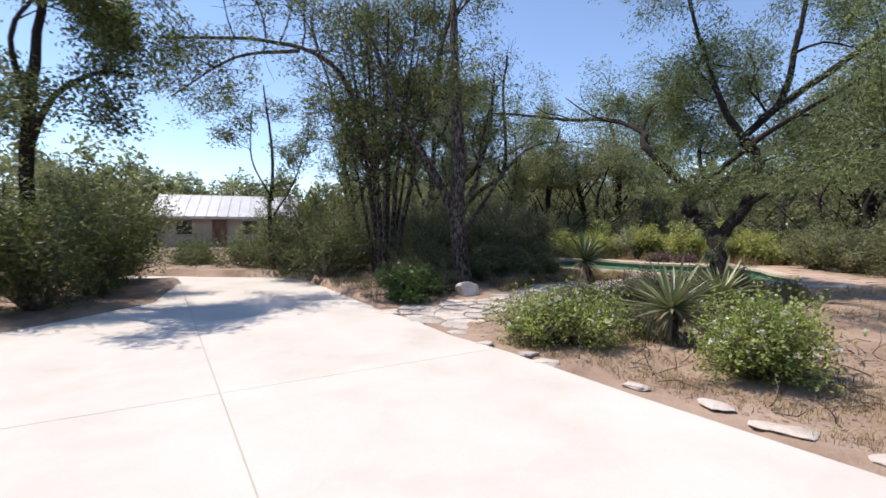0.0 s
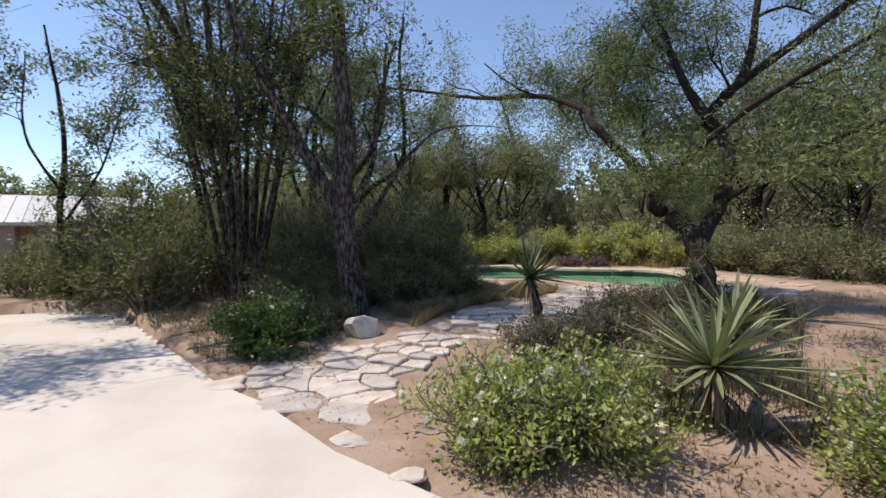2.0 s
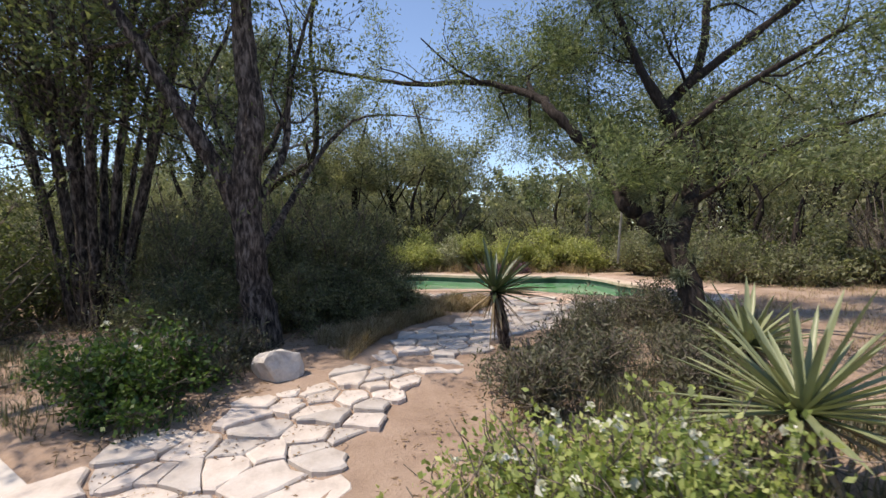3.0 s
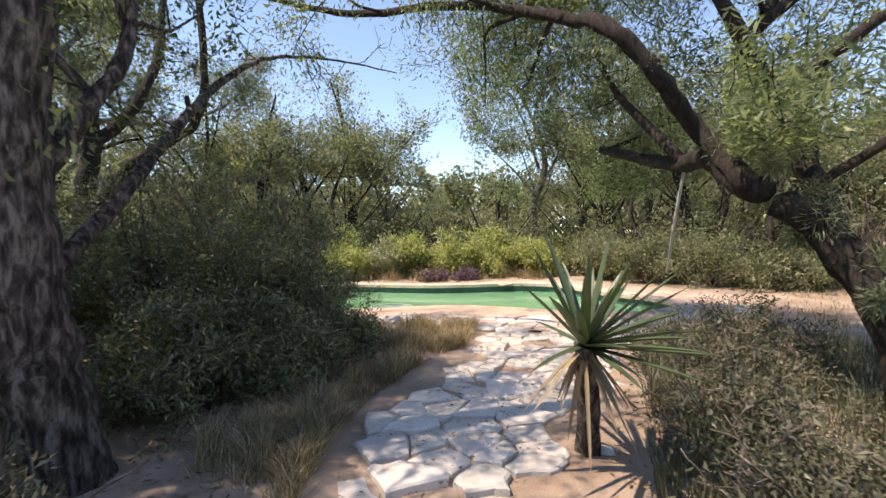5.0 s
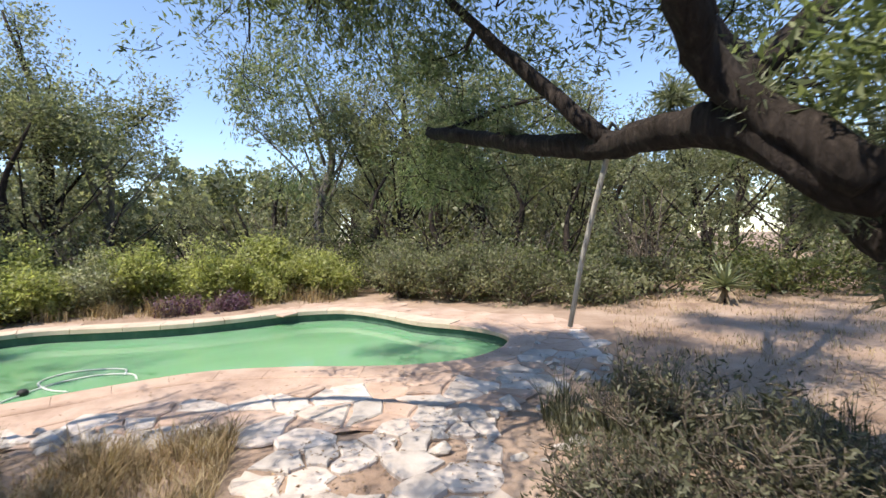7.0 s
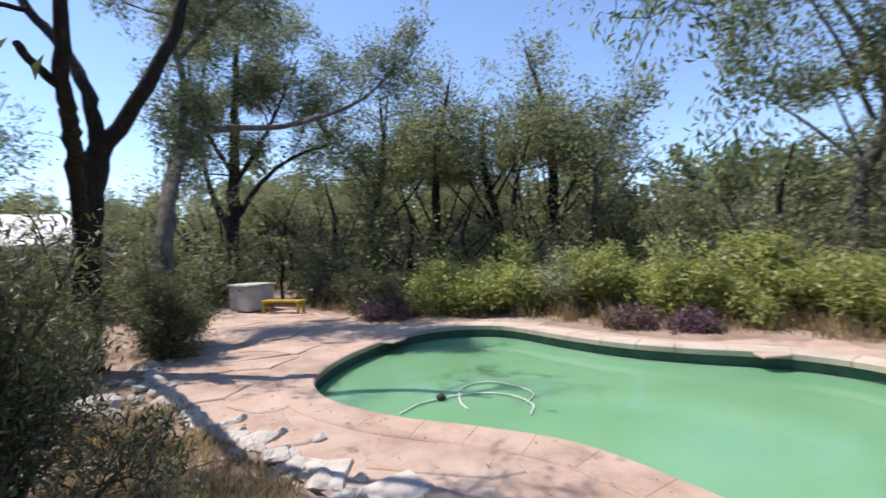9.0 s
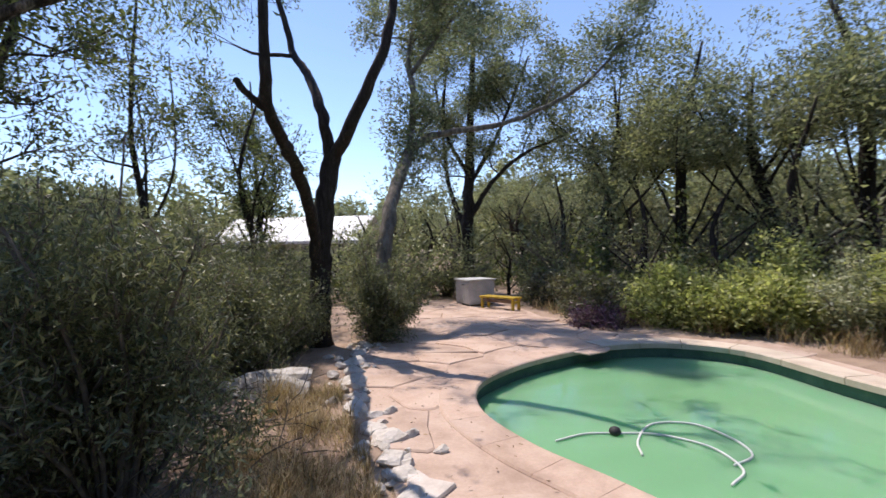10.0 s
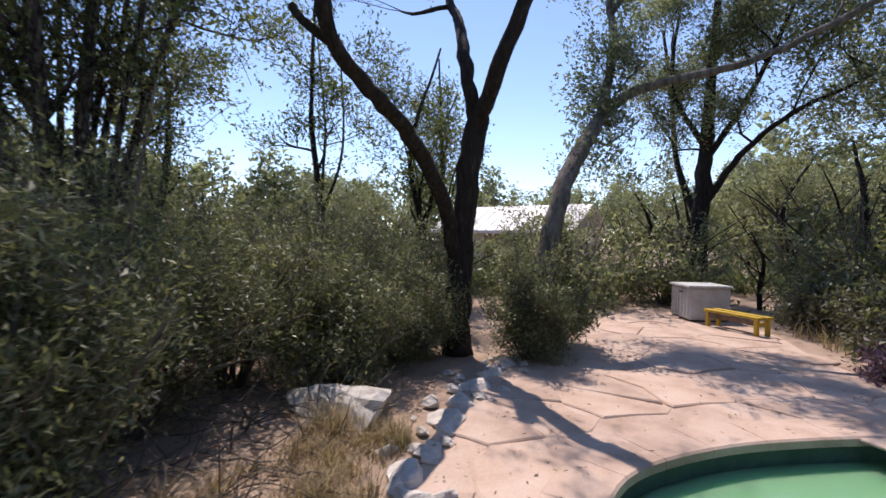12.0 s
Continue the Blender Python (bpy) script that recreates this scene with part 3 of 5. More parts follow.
# steps under water in the far end
for k, (rad, top) in enumerate(((1.5, WL - 0.33), (1.05, WL - 0.17), (0.6, WL - 0.03))):
    bm = bmesh.new()
    c0 = Vector((9.05, 12.0, 0))
    ring = []
    for i in range(24):
        a = 2 * math.pi * i / 24
        p = c0 + Vector((math.cos(a), math.sin(a), 0)) * rad
        ring.append((p.x, p.y))
    ring = [p for p in ring if inside(np.array([p[0]]), np.array([p[1]]), out_from(rim, SIGN * -0.02))[0]]
    vs = [bm.verts.new((x, y, top)) for x, y in ring]
    face = bm.faces.new(vs)
    ex = bmesh.ops.extrude_face_region(bm, geom=[face])
    for g_ in ex["geom"]:
        if isinstance(g_, bmesh.types.BMVert):
            g_.co.z = ZD - 1.0
    bmesh.ops.recalc_face_normals(bm, faces=list(bm.faces))
    part("step", bm, COPING, pool, "pale algae-stained underwater step")
# coping in pieces
seglen = 3
for s in range(0, nr, seglen):
    idx = [(s + k) % nr for k in range(seglen + 1)]
    a_, b_ = out_from(rim, SIGN * -0.03)[idx], coping_out[idx]
    m_ = len(idx)
    g0 = 0.006 if (rim[idx[1]][0] + rim[idx[1]][1] > 22.9) else 0.002
    for arr in (a_, b_):
        d0, d1 = unit(arr[1] - arr[0]), unit(arr[-1] - arr[-2])
        arr[0] += d0 * g0
        arr[-1] -= d1 * g0
    mx, my = rim[idx[1]]
    far_side = (mx + my > 22.9) if mx < 8.6 else my > 12.4
    stone = COPING if far_side else PINK
    zt, zb = (ZD + 0.035 if far_side else ZD + 0.022), ZD - 0.05
    e_ = 0.014
    ai, bi = a_ + (b_ - a_) * 0.045, b_ + (a_ - b_) * 0.045
    v = np.vstack([np.c_[a_, np.full(m_, zb)], np.c_[a_, np.full(m_, zt - e_)], np.c_[ai, np.full(m_, zt)], np.c_[bi, np.full(m_, zt)], np.c_[b_, np.full(m_, zt - e_)], np.c_[b_, np.full(m_, zb)]])
    f = [[k * m_ + i, (k + 1) * m_ + i, (k + 1) * m_ + i + 1, k * m_ + i + 1] for k in range(5) for i in range(m_ - 1)]
    f += [[k * m_ for k in range(6)], [k * m_ + m_ - 1 for k in range(5, -1, -1)]]
    part("coping_stone", mesh_of("coping_stone", v, f, stone), stone, pool)

# ---------------------------------------------------------------- trees near the walk
GA = 0.1
# many-stemmed tree behind the drive
rng = np.random.default_rng(11)
stems = []
for i in range(13):
    a = 2 * math.pi * i / 13 + rng.uniform(-0.2, 0.2)
    e = rng.uniform(0.35, 1.0)
    foot = (0.35 * math.cos(a) * e, 0.35 * math.sin(a) * e, 0)
    top = (2.6 * math.cos(a) * e + 0.1, 2.4 * math.sin(a) * e, rng.uniform(6.3, 8.3))
    mid = (1.0 * math.cos(a) * e, 0.9 * math.sin(a) * e, rng.uniform(2.3, 3.0))
    stems.append(([foot, tuple(0.5 * (f_ + m_) * 0.9 for f_, m_ in zip(foot, mid)), mid, tuple(0.5 * (m_ + t_) for m_, t_ in zip(mid, top)), top], rng.uniform(0.055, 0.1), 0.02))
stems += [([(-0.2, 0, 2.4), (-0.6, -0.9, 4.3), (-1.05, -1.9, 5.2), (-2.4, -2.3, 5.55), (-4.6, -2.6, 5.5)], 0.085, 0.025),
          ([(-1.7, -2.1, 5.4), (-3.0, -2.5, 5.1), (-4.3, -2.7, 4.2)], 0.045, 0.015)]
tree("crape_myrtle", (-1.6, 12.9, GA), "tall many-stemmed tree with smooth brown stems and olive leaves", stems, BARK_BROWN, OLIVE, 50000, 0.072, 12, levels=2, kids=11, length=1.35, blur=0.16, start=0.52, spread=0.8, lift=0.3, seg=7)

# forked tree beside the flagstone path
tree("forked_tree", (0.5, 10.45, GA), "brown scaly-barked forked tree beside the flagstone path",
     [([(0, 0, 0), (-0.12, 0.0, 0.8), (-0.2, 0.05, 1.7), (-0.13, 0.1, 2.9), (-0.2, 0.2, 4.2), (-0.3, 0.3, 6.5)], 0.17, 0.07),
      ([(-0.18, 0.03, 1.45), (-0.5, 0.1, 2.2), (-0.95, 0.2, 3.0), (-1.6, 0.3, 4.2), (-2.1, 0.2, 5.6)], 0.12, 0.04),
      ([(-0.15, 0.03, 1.1), (0.25, 0.65, 1.62), (0.8, 1.45, 2.45), (1.4, 2.25, 3.17), (2.1, 3.0, 3.74), (2.9, 2.95, 3.85), (3.7, 2.65, 3.75)], 0.06, 0.006),
      ([(-0.17, 0.05, 1.6), (0.1, 0.3, 2.1), (0.35, 0.6, 2.7), (0.45, 0.75, 3.6), (0.8, 0.9, 4.8)], 0.07, 0.02)],
     BARK_BROWN, OLIVE, 10000, 0.064, 21, levels=3, kids=4, length=1.8, blur=0.17, start=0.42, bare=(2,))

# great leaning tree over the yuccas
C0 = Vector((4.55, 7.75, 0.12))


def c_rel(*pts):
    return [tuple(Vector(p) - C0) for p in pts]


tree("leaning_tree", tuple(C0), "large dark leaning tree with low spreading limbs and feathery leaves",
     [(c_rel((4.55, 7.75, 0.1), (4.75, 7.95, 0.8), (4.8, 8.3, 1.42), (4.68, 8.55, 1.68)), 0.125, 0.105),
      (c_rel((4.6, 8.65, 1.75), (4.9, 9.15, 2.1), (5.5, 9.65, 2.17), (6.1, 10.3, 2.35), (6.7, 11.1, 2.62), (7.2, 11.75, 2.83)), 0.105, 0.06),
      (c_rel((4.55, 8.7, 1.8), (4.75, 9.15, 2.3), (4.35, 9.3, 2.75), (4.1, 9.6, 3.2), (4.35, 10.2, 3.55), (4.1, 11.4, 4.1), (3.5, 13.1, 4.5), (2.6, 13.9, 4.8), (1.5, 14.4, 5.0)), 0.09, 0.025),
      (c_rel((4.75, 8.2, 1.2), (5.6, 8.6, 1.9), (6.05, 8.95, 2.75), (6.0, 9.3, 3.3), (6.6, 9.2, 4.0), (7.0, 9.3, 5.4)), 0.12, 0.05),
      (c_rel((6.0, 9.1, 3.0), (5.6, 9.4, 3.9), (5.4, 9.9, 5.4)), 0.09, 0.03),
      (c_rel((6.2, 9.2, 3.6), (7.4, 8.6, 4.6), (8.6, 8.2, 5.6)), 0.08, 0.03),
      (c_rel((5.5, 9.65, 2.2), (5.8, 10.6, 3.2), (6.6, 11.5, 4.3)), 0.06, 0.02),
      (c_rel((4.9, 9.1, 2.2), (5.6, 8.2, 3.1), (6.6, 7.2, 3.9)), 0.07, 0.02),
      (c_rel((4.3, 10.2, 3.55), (4.9, 11.2, 4.2), (5.6, 12.0, 4.7)), 0.05, 0.015),
      (c_rel((4.25, 10.6, 3.75), (4.6, 11.6, 4.0), (5.2, 12.3, 3.95), (6.1, 13.3, 3.75)), 0.03, 0.008),
      (c_rel((5.45, 9.8, 5.1), (5.7, 10.5, 5.2), (5.9, 11.1, 4.9), (6.1, 11.7, 4.4)), 0.04, 0.01),
      (c_rel((5.4, 9.9, 5.3), (5.2, 10.1, 6.4), (4.9, 10.3, 7.9)), 0.04, 0.015),
      (c_rel((7.0, 9.3, 5.3), (7.2, 9.4, 6.5), (7.2, 9.6, 8.2)), 0.05, 0.015),
      (c_rel((5.55, 8.55, 1.85), (5.9, 7.8, 2.4), (6.3, 7.0, 2.7), (6.6, 6.2, 2.6)), 0.045, 0.01),
      (c_rel((8.5, 8.2, 5.5), (9.2, 7.9, 6.3), (9.8, 7.6, 7.6)), 0.04, 0.015)],
     BARK, MESQUITE, 170000, 0.07, 31, levels=3, kids=5, length=1.5, aspect=0.26, blur=0.13, droop=0.45, start=0.4, lift=0.1, low=1.9, rough=0.11)

mossy = bpy.data.objects["leaning_tree"]
rng = np.random.default_rng(33)
for k, (x, y, z, r) in enumerate(((4.72, 8.3, 1.55, 0.2), (4.8, 8.05, 1.2, 0.17), (4.62, 8.6, 1.95, 0.14), (5.75, 8.7, 2.15, 0.15), (6.0, 8.95, 2.65, 0.13), (4.85, 8.5, 1.4, 0.14), (5.1, 9.3, 2.3, 0.1), (4.3, 9.35, 2.85, 0.1), (6.25, 10.5, 2.5, 0.09), (4.95, 8.75, 1.75, 0.15), (5.25, 8.5, 1.75, 0.17), (4.6, 8.0, 1.0, 0.13), (4.75, 9.0, 2.15, 0.13), (5.85, 8.8, 2.35, 0.14), (4.2, 9.5, 3.05, 0.09), (6.05, 9.2, 3.2, 0.12))):
    d = unit(rng.standard_normal((420, 3)))
    p = np.array([x, y, z]) - np.array(C0) + d * r * rng.uniform(0.2, 1.0, (420, 1))
    v, f = leaves(rng, p, 0.09, 0.09, 0.25, d * 1.2)
    tagged(part("ball_moss", mesh_of("ball_moss", v, f, SILVER), SILVER, mossy, "grey-green tuft of ball moss"), kind="stuff")

# forked bare tree by the deck
# twigs and leaves only above 5.4 m: unseen, added to dapple the deck with shade
tree("bare_forked_tree", (0.45, 17.0, 0.18), "dark three-limbed tree almost without leaves beside the pool deck",
     [([(0, 0, 0), (0.0, 0.0, 0.7), (0.05, 0.0, 1.4), (0.12, 0.05, 2.3), (0.24, 0.1, 3.15)], 0.165, 0.13),
      ([(0.02, -0.05, 1.25), (0.3, -0.45, 1.95), (0.75, -1.2, 2.55), (1.15, -1.85, 2.78), (1.42, -2.32, 3.05), (1.5, -2.42, 3.9), (1.4, -2.35, 5.4), (1.5, -2.5, 6.6)], 0.1, 0.03),
      ([(0.22, 0.08, 3.0), (0.2, -0.08, 3.7), (-0.3, 0.2, 4.4), (-0.92, 0.48, 5.1), (-1.4, 0.6, 6.4), (-1.6, 0.7, 7.2)], 0.1, 0.03),
      ([(0.22, 0.1, 2.95), (0.8, 0.0, 3.6), (1.2, 0.2, 4.65), (1.3, 0.3, 5.4), (1.35, 0.3, 6.3), (1.4, 0.2, 7.0)], 0.11, 0.03),
      ([(1.36, -2.2, 2.98), (1.3, -2.42, 3.1), (1.24, -2.55, 3.25)], 0.045, 0.03),
      ([(-0.8, 0.42, 4.95), (-1.6, 0.3, 5.1), (-2.4, 0.5, 5.5)], 0.04, 0.015)],
     BARK, OLIVE, 3600, 0.07, 41, levels=3, kids=4, length=1.2, blur=0.14, start=0.78, low=5.4)

# pale leaning tree, and the dark one behind the white cabinet
P0 = Vector((0.95, 17.95, 0.16))
tree("pale_leaning_tree", tuple(P0), "pale grey leaning tree with arching limbs",
     [([tuple(Vector(p) - P0) for p in ((0.95, 17.95, 0.16), (0.88, 18.15, 1.2), (0.74, 18.65, 2.45), (0.5, 19.5, 3.3), (0.3, 20.25, 3.95))], 0.14, 0.115),
      ([tuple(Vector(p) - P0) for p in ((0.32, 20.15, 3.85), (0.6, 20.5, 4.2), (1.2, 21.0, 4.4), (2.2, 21.7, 4.65), (3.6, 22.2, 5.3), (4.6, 22.6, 6.3))], 0.1, 0.025),
      ([tuple(Vector(p) - P0) for p in ((0.34, 20.1, 3.8), (0.3, 20.4, 5.2), (0.1, 20.6, 6.2), (0.5, 20.7, 8.2))], 0.095, 0.03),
      ([tuple(Vector(p) - P0) for p in ((0.2, 20.5, 5.7), (0.8, 20.8, 6.6), (1.6, 21.2, 7.6))], 0.06, 0.02)],
     BARK_PALE, SILVER, 34000, 0.075, 42, levels=3, kids=4, length=1.4, blur=0.16, start=0.5, low=2.5)
tree("dark_upright_tree", (-0.75, 25.7, 0.2), "dark upright tree with spreading limbs behind the white cabinet",
     [([(0, 0, 0), (0.05, 0, 1.5), (0.1, 0, 3.0), (0.2, 0, 5.0), (0.4, 0, 8.5)], 0.2, 0.06),
      ([(0.05, 0, 2.0), (-0.7, 0.2, 3.6), (-1.0, 0.4, 5.5), (-1.3, 0.4, 7.5)], 0.11, 0.03),
      ([(0.08, 0, 2.4), (0.9, 0.1, 3.6), (1.8, 0.2, 4.4), (3.4, 0.2, 5.0)], 0.1, 0.03),
      ([(0.15, 0, 3.6), (1.2, 0.2, 5.4), (2.2, 0.2, 7.6)], 0.09, 0.03),
      ([(0.15, 0, 3.9), (-0.6, -0.3, 5.6), (-0.4, -0.3, 8.0)], 0.08, 0.03)],
     BARK, WOOD_LEAF, 52000, 0.08, 43, levels=3, kids=4, length=1.8, blur=0.22, start=0.45)
# thin bare trees
for k, (x, y, h, sd) in enumerate(((-3.3, 16.6, 6.4, 51), (-2.6, 18.4, 5.4, 52), (-5.1, 14.0, 5.6, 53), (-4.0, 20.0, 6.0, 54))):
    rng = np.random.default_rng(sd)
    w = lambda s: rng.uniform(-s, s)
    tree("bare_sapling", (x, y, 0.15), "thin dark sapling with mostly bare twigs",
         [([(0, 0, 0), (w(.15), w(.15), h * 0.3), (w(.3), w(.3), h * 0.6), (w(.4), w(.4), h)], 0.06, 0.015),
          ([(0, 0, h * 0.3), (0.5 + w(.2), w(.3), h * 0.5), (0.8 + w(.3), w(.4), h * 0.8)], 0.035, 0.01),
          ([(0, 0, h * 0.38), (-0.5 + w(.2), w(.3), h * 0.6), (-0.7 + w(.3), w(.4), h * 0.9)], 0.035, 0.01)],
         BARK, OLIVE, 9000 if x < -4.5 else 6000, 0.07, sd, levels=3, kids=4, length=1.2, blur=0.12, group="bare saplings", spread=0.75, lift=0.35)
# dark tree and hedge beside the drive
tree("roadside_tree", (-8.6, 9.6, 0.0), "dark leafy tree beside the driveway",
     [([(0, 0, 0), (0.05, 0, 1.5), (0.15, -0.1, 3.0), (0.6, -0.4, 4.6), (1.0, -0.5, 6.5)], 0.13, 0.05),
      ([(0.15, -0.1, 2.9), (1.0, -0.5, 3.9), (2.2, -0.9, 4.3), (3.0, -1.1, 4.2)], 0.08, 0.02),
      ([(0.3, -0.2, 3.8), (0.9, -1.2, 4.8), (1.9, -1.8, 5.3)], 0.07, 0.02)],
     BARK, OLIVE, 26000, 0.08, 61, levels=3, kids=4, length=1.1, blur=0.22, start=0.55)
# ---------------------------------------------------------------- bushes
for i, (x, y, r, h) in enumerate(((-7.1, 8.1, 1.6, 2.7), (-7.5, 10.0, 1.5, 2.6), (-8.3, 6.3, 1.6, 2.4), (-8.6, 11.6, 1.4, 2.0))):
    bush("hedge_bush", (x, y, -0.02), "dense dark green bush at the driveway's edge", r, h, OLIVE, 19000, 0.085, 100 + i, 0.3, group="roadside bushes", stems=26)
for i, (x, y, r, h) in enumerate(((1.75, 12.1, 1.05, 2.35), (1.2, 13.3, 1.15, 2.6), (0.25, 14.3, 1.2, 2.1), (-0.65, 15.6, 1.2, 2.2), (-0.5, 12.5, 1.2, 2.3), (-1.2, 17.1, 1.1, 2.1), (2.5, 12.85, 0.8, 2.6), (-2.2, 16.0, 1.3, 2.6), (0.75, 15.3, 0.75, 1.35), (0.35, 16.25, 0.7, 1.45), (1.05, 11.25, 0.65, 0.95), (1.75, 11.15, 0.55, 0.75), (2.35, 11.75, 0.6, 0.9), (-0.4, 11.2, 0.7, 0.9), (1.1, 17.65, 0.62, 1.85))):
    bush("cedar_bush", (x, y, 0.14), "dense dark green feathery bush between path and pool", r, h, CEDAR, 25000, 0.05, 120 + i, 0.26, group="dark bushes by the path", stems=28)
bush("green_bush", (0.75, 18.5, 0.16), "mid-green upright bush beside the bare tree", 0.75, 2.0, WOOD_LEAF, 9000, 0.07, 140, 0.4, stems=22)
for i, (x, y, r, h) in enumerate(((-3.0, 12.1, 1.2, 2.5), (-3.9, 13.5, 1.1, 3.0), (-4.7, 14.5, 1.3, 2.9), (-6.5, 15.4, 1.4, 0.9), (-2.6, 14.4, 1.2, 2.0), (-8.9, 16.2, 1.3, 0.8))):
    bush("scrub_bush", (x, y, 0.06), "olive scrub bush under the trees", r, h, OLIVE, 9000, 0.07, 150 + i, 0.35, group="scrub by the drive", stems=22)
bush("lantana", (1.55, 6.0, 0.0), "bright yellow-green lantana bush with small white flowers", 0.83, 0.52, LANTANA, 13000, 0.042, 161, 0.55, flowers=60, group="lantanas", stems=44, tri=False, category="plant")
bush("lantana", (3.12, 4.5, 0.0), "bright yellow-green lantana bush with small white flowers", 0.7, 0.76, LANTANA, 13000, 0.042, 162, 0.55, flowers=60, group="lantanas", stems=44, tri=False, category="plant")
bush("rose_bush", (-0.75, 9.05, 0.03), "fresh green bush with pale flowers beside the driveway", 0.62, 0.7, ROSE, 8000, 0.048, 163, 0.55, flowers=12, stems=20, tri=False, category="plant")
for i, (x, y, r, h) in enumerate(((2.3, 7.6, 0.5, 0.5), (3.1, 7.9, 0.55, 0.55), (3.7, 8.5, 0.55, 0.6), (4.1, 7.4, 0.5, 0.5), (5.2, 8.8, 0.6, 0.7), (4.9, 9.5, 0.5, 0.6), (3.5, 7.1, 0.5, 0.42), (5.9, 9.4, 0.55, 0.65), (0.2, 9.9, 0.4, 0.45), (-0.2, 9.5, 0.4, 0.4))):
    bush("sage_weeds", (x, y, 0.08), "grey-green weedy clump with dry stems", r, h, SAGE, 3600, 0.046, 170 + i, 0.3, group="weeds under the leaning tree", stems=22, category="plant")
for i, (x, y, r, h) in enumerate(((5.6, 20.9, 0.9, 1.0), (6.7, 20.6, 0.9, 1.1), (7.3, 21.2, 1.0, 1.6), (9.0, 19.7, 1.1, 1.55), (9.9, 18.9, 1.1, 1.5), (10.9, 18.4, 1.1, 1.5), (11.9, 17.5, 1.0, 1.4))):
    bush("lime_bush", (x, y, 0.15), "sunlit yellow-green bush behind the pool", r, h, LIME, 11000, 0.085, 190 + i, 0.45, group="bushes behind the pool", stems=18, twigs=4)
bush("white_flowering_shrub", (8.0, 20.2, 0.15), "silvery shrub with pale flower plumes behind the pool", 0.8, 1.75, PALE, 12000, 0.06, 199, 0.4, flowers=40, stems=18)
for i, (x, y, r, h) in enumerate(((3.6, 22.0, 0.9, 0.8), (4.6, 21.4, 0.9, 0.75), (2.7, 23.2, 0.9, 0.9), (12.2, 15.2, 1.1, 1.3), (12.0, 13.7, 1.1, 1.2), (12.2, 12.2, 1.1, 1.2), (12.6, 10.9, 1.0, 1.1), (13.2, 16.4, 1.1, 1.6), (6.2, 22.3, 1.0, 1.0))):
    bush("verge_bush", (x, y, 0.15), "low green bush at the edge of the woods", r, h, WOOD_LEAF if i > 2 else SAGE, 7000, 0.08, 210 + i, 0.4, group="low bushes round the deck", stems=22)
for i, (x, y) in enumerate(((3.95, 20.45), (4.45, 20.3), (8.6, 18.35), (9.3, 17.8))):
    bush("purple_plant", (x, y, 0.17), "low purple-leaved plant at the coping", 0.52, 0.2, PURPLE, 1300, 0.08, 230 + i, 0.35, group="purple plants", stems=16, category="plant")


# ---------------------------------------------------------------- yuccas
def yucca(place, label, stalk, n, length, seed, dead=18, lean=(0.0, 0.0), width=0.05, fresh=YUCCA):
    """A rosette of stiff pointed blades on a short stalk, with a skirt of dry blades; each blade folded along its keel."""
    rng = np.random.default_rng(seed)
    root = thing("yucca", place, label, "yucca", "yuccas")
    top = np.array([lean[0], lean[1], stalk])
    v, f = tubes([(smooth_line([(0, 0, -0.03), tuple(top * 0.5 + np.array([0.02, 0, 0])), tuple(top)], 5), (0.085, 0.06, 0.055))], 12, 0.14, rng)
    part("stalk", mesh_of("stalk", v, f, BARK_BROWN, True), BARK_BROWN, root)

    def blade(d, ln, w, sag, material, name):
        d = unit(d)
        tip = (np.array(place) + top + d * ln)[None]
        if not headroom(tip, 0.16, 9.0)[0]:
            return
        side = unit(np.cross(d, np.array([0, 0, 1.0])) + 1e-4)
        nrm = np.cross(side, d)
        V = []
        steps = 6
        for k in range(steps + 1):
            t = k / steps
            c = top + d * ln * t - np.array([0, 0, 1.0]) * sag * ln * t * t
            ww = w * (0.75 + 0.6 * t) * (1 - t) ** 0.55 if k < steps else 0.001
            V += [c - side * ww + nrm * ww * 0.35, c - nrm * ww * 0.25, c + side * ww + nrm * ww * 0.35]
        F = []
        for k in range(steps):
            a = 3 * k
            F += [[a, a + 1, a + 4, a + 3], [a + 1, a + 2, a + 5, a + 4]]
        part(name, mesh_of("blade", V, F, material, True), material, root)

    for i in range(n):
        az = i * 2.39996 + rng.uniform(-0.25, 0.25)
        el = math.asin(min(0.98, -0.12 + 1.08 * ((i + 0.5) / n)))
        d = np.array([math.cos(az) * math.cos(el), math.sin(az) * math.cos(el), math.sin(el)])
        blade(d, length * rng.uniform(0.8, 1.15), width * rng.uniform(0.8, 1.1), rng.uniform(0.0, 0.12) * math.cos(el), fresh, "blade")
    for i in range(dead):
        az = rng.uniform(0, 2 * math.pi)
        el = rng.uniform(-1.25, -0.12)
        d = np.array([math.cos(az) * math.cos(el), math.sin(az) * math.cos(el), math.sin(el)])
        blade(d, min(length * rng.uniform(0.45, 1.0), (stalk + 0.02) / max(0.25, -d[2])), width * rng.uniform(0.4, 0.8), rng.uniform(0.0, 0.25), YUCCA_DEAD, "dry_blade")
    return root


yucca((2.98, 6.0, 0.02), "large pale green yucca with stiff blades over a dry skirt", 0.4, 74, 0.76, 301, 30, width=0.031)
yucca((2.95, 9.0, 0.14), "tall dark green yucca with a leaning stalk and hanging dry blades", 0.72, 56, 0.63, 302, 28, (-0.25, -0.17), 0.032, YUCCA_DARK)
yucca((4.25, 7.05, 0.06), "pale yucca half hidden behind the weeds", 0.4, 52, 0.62, 303, width=0.032)
yucca((13.2, 8.4, 0.15), "yellow-green yucca by the bare lawn", 0.4, 40, 0.6, 304)

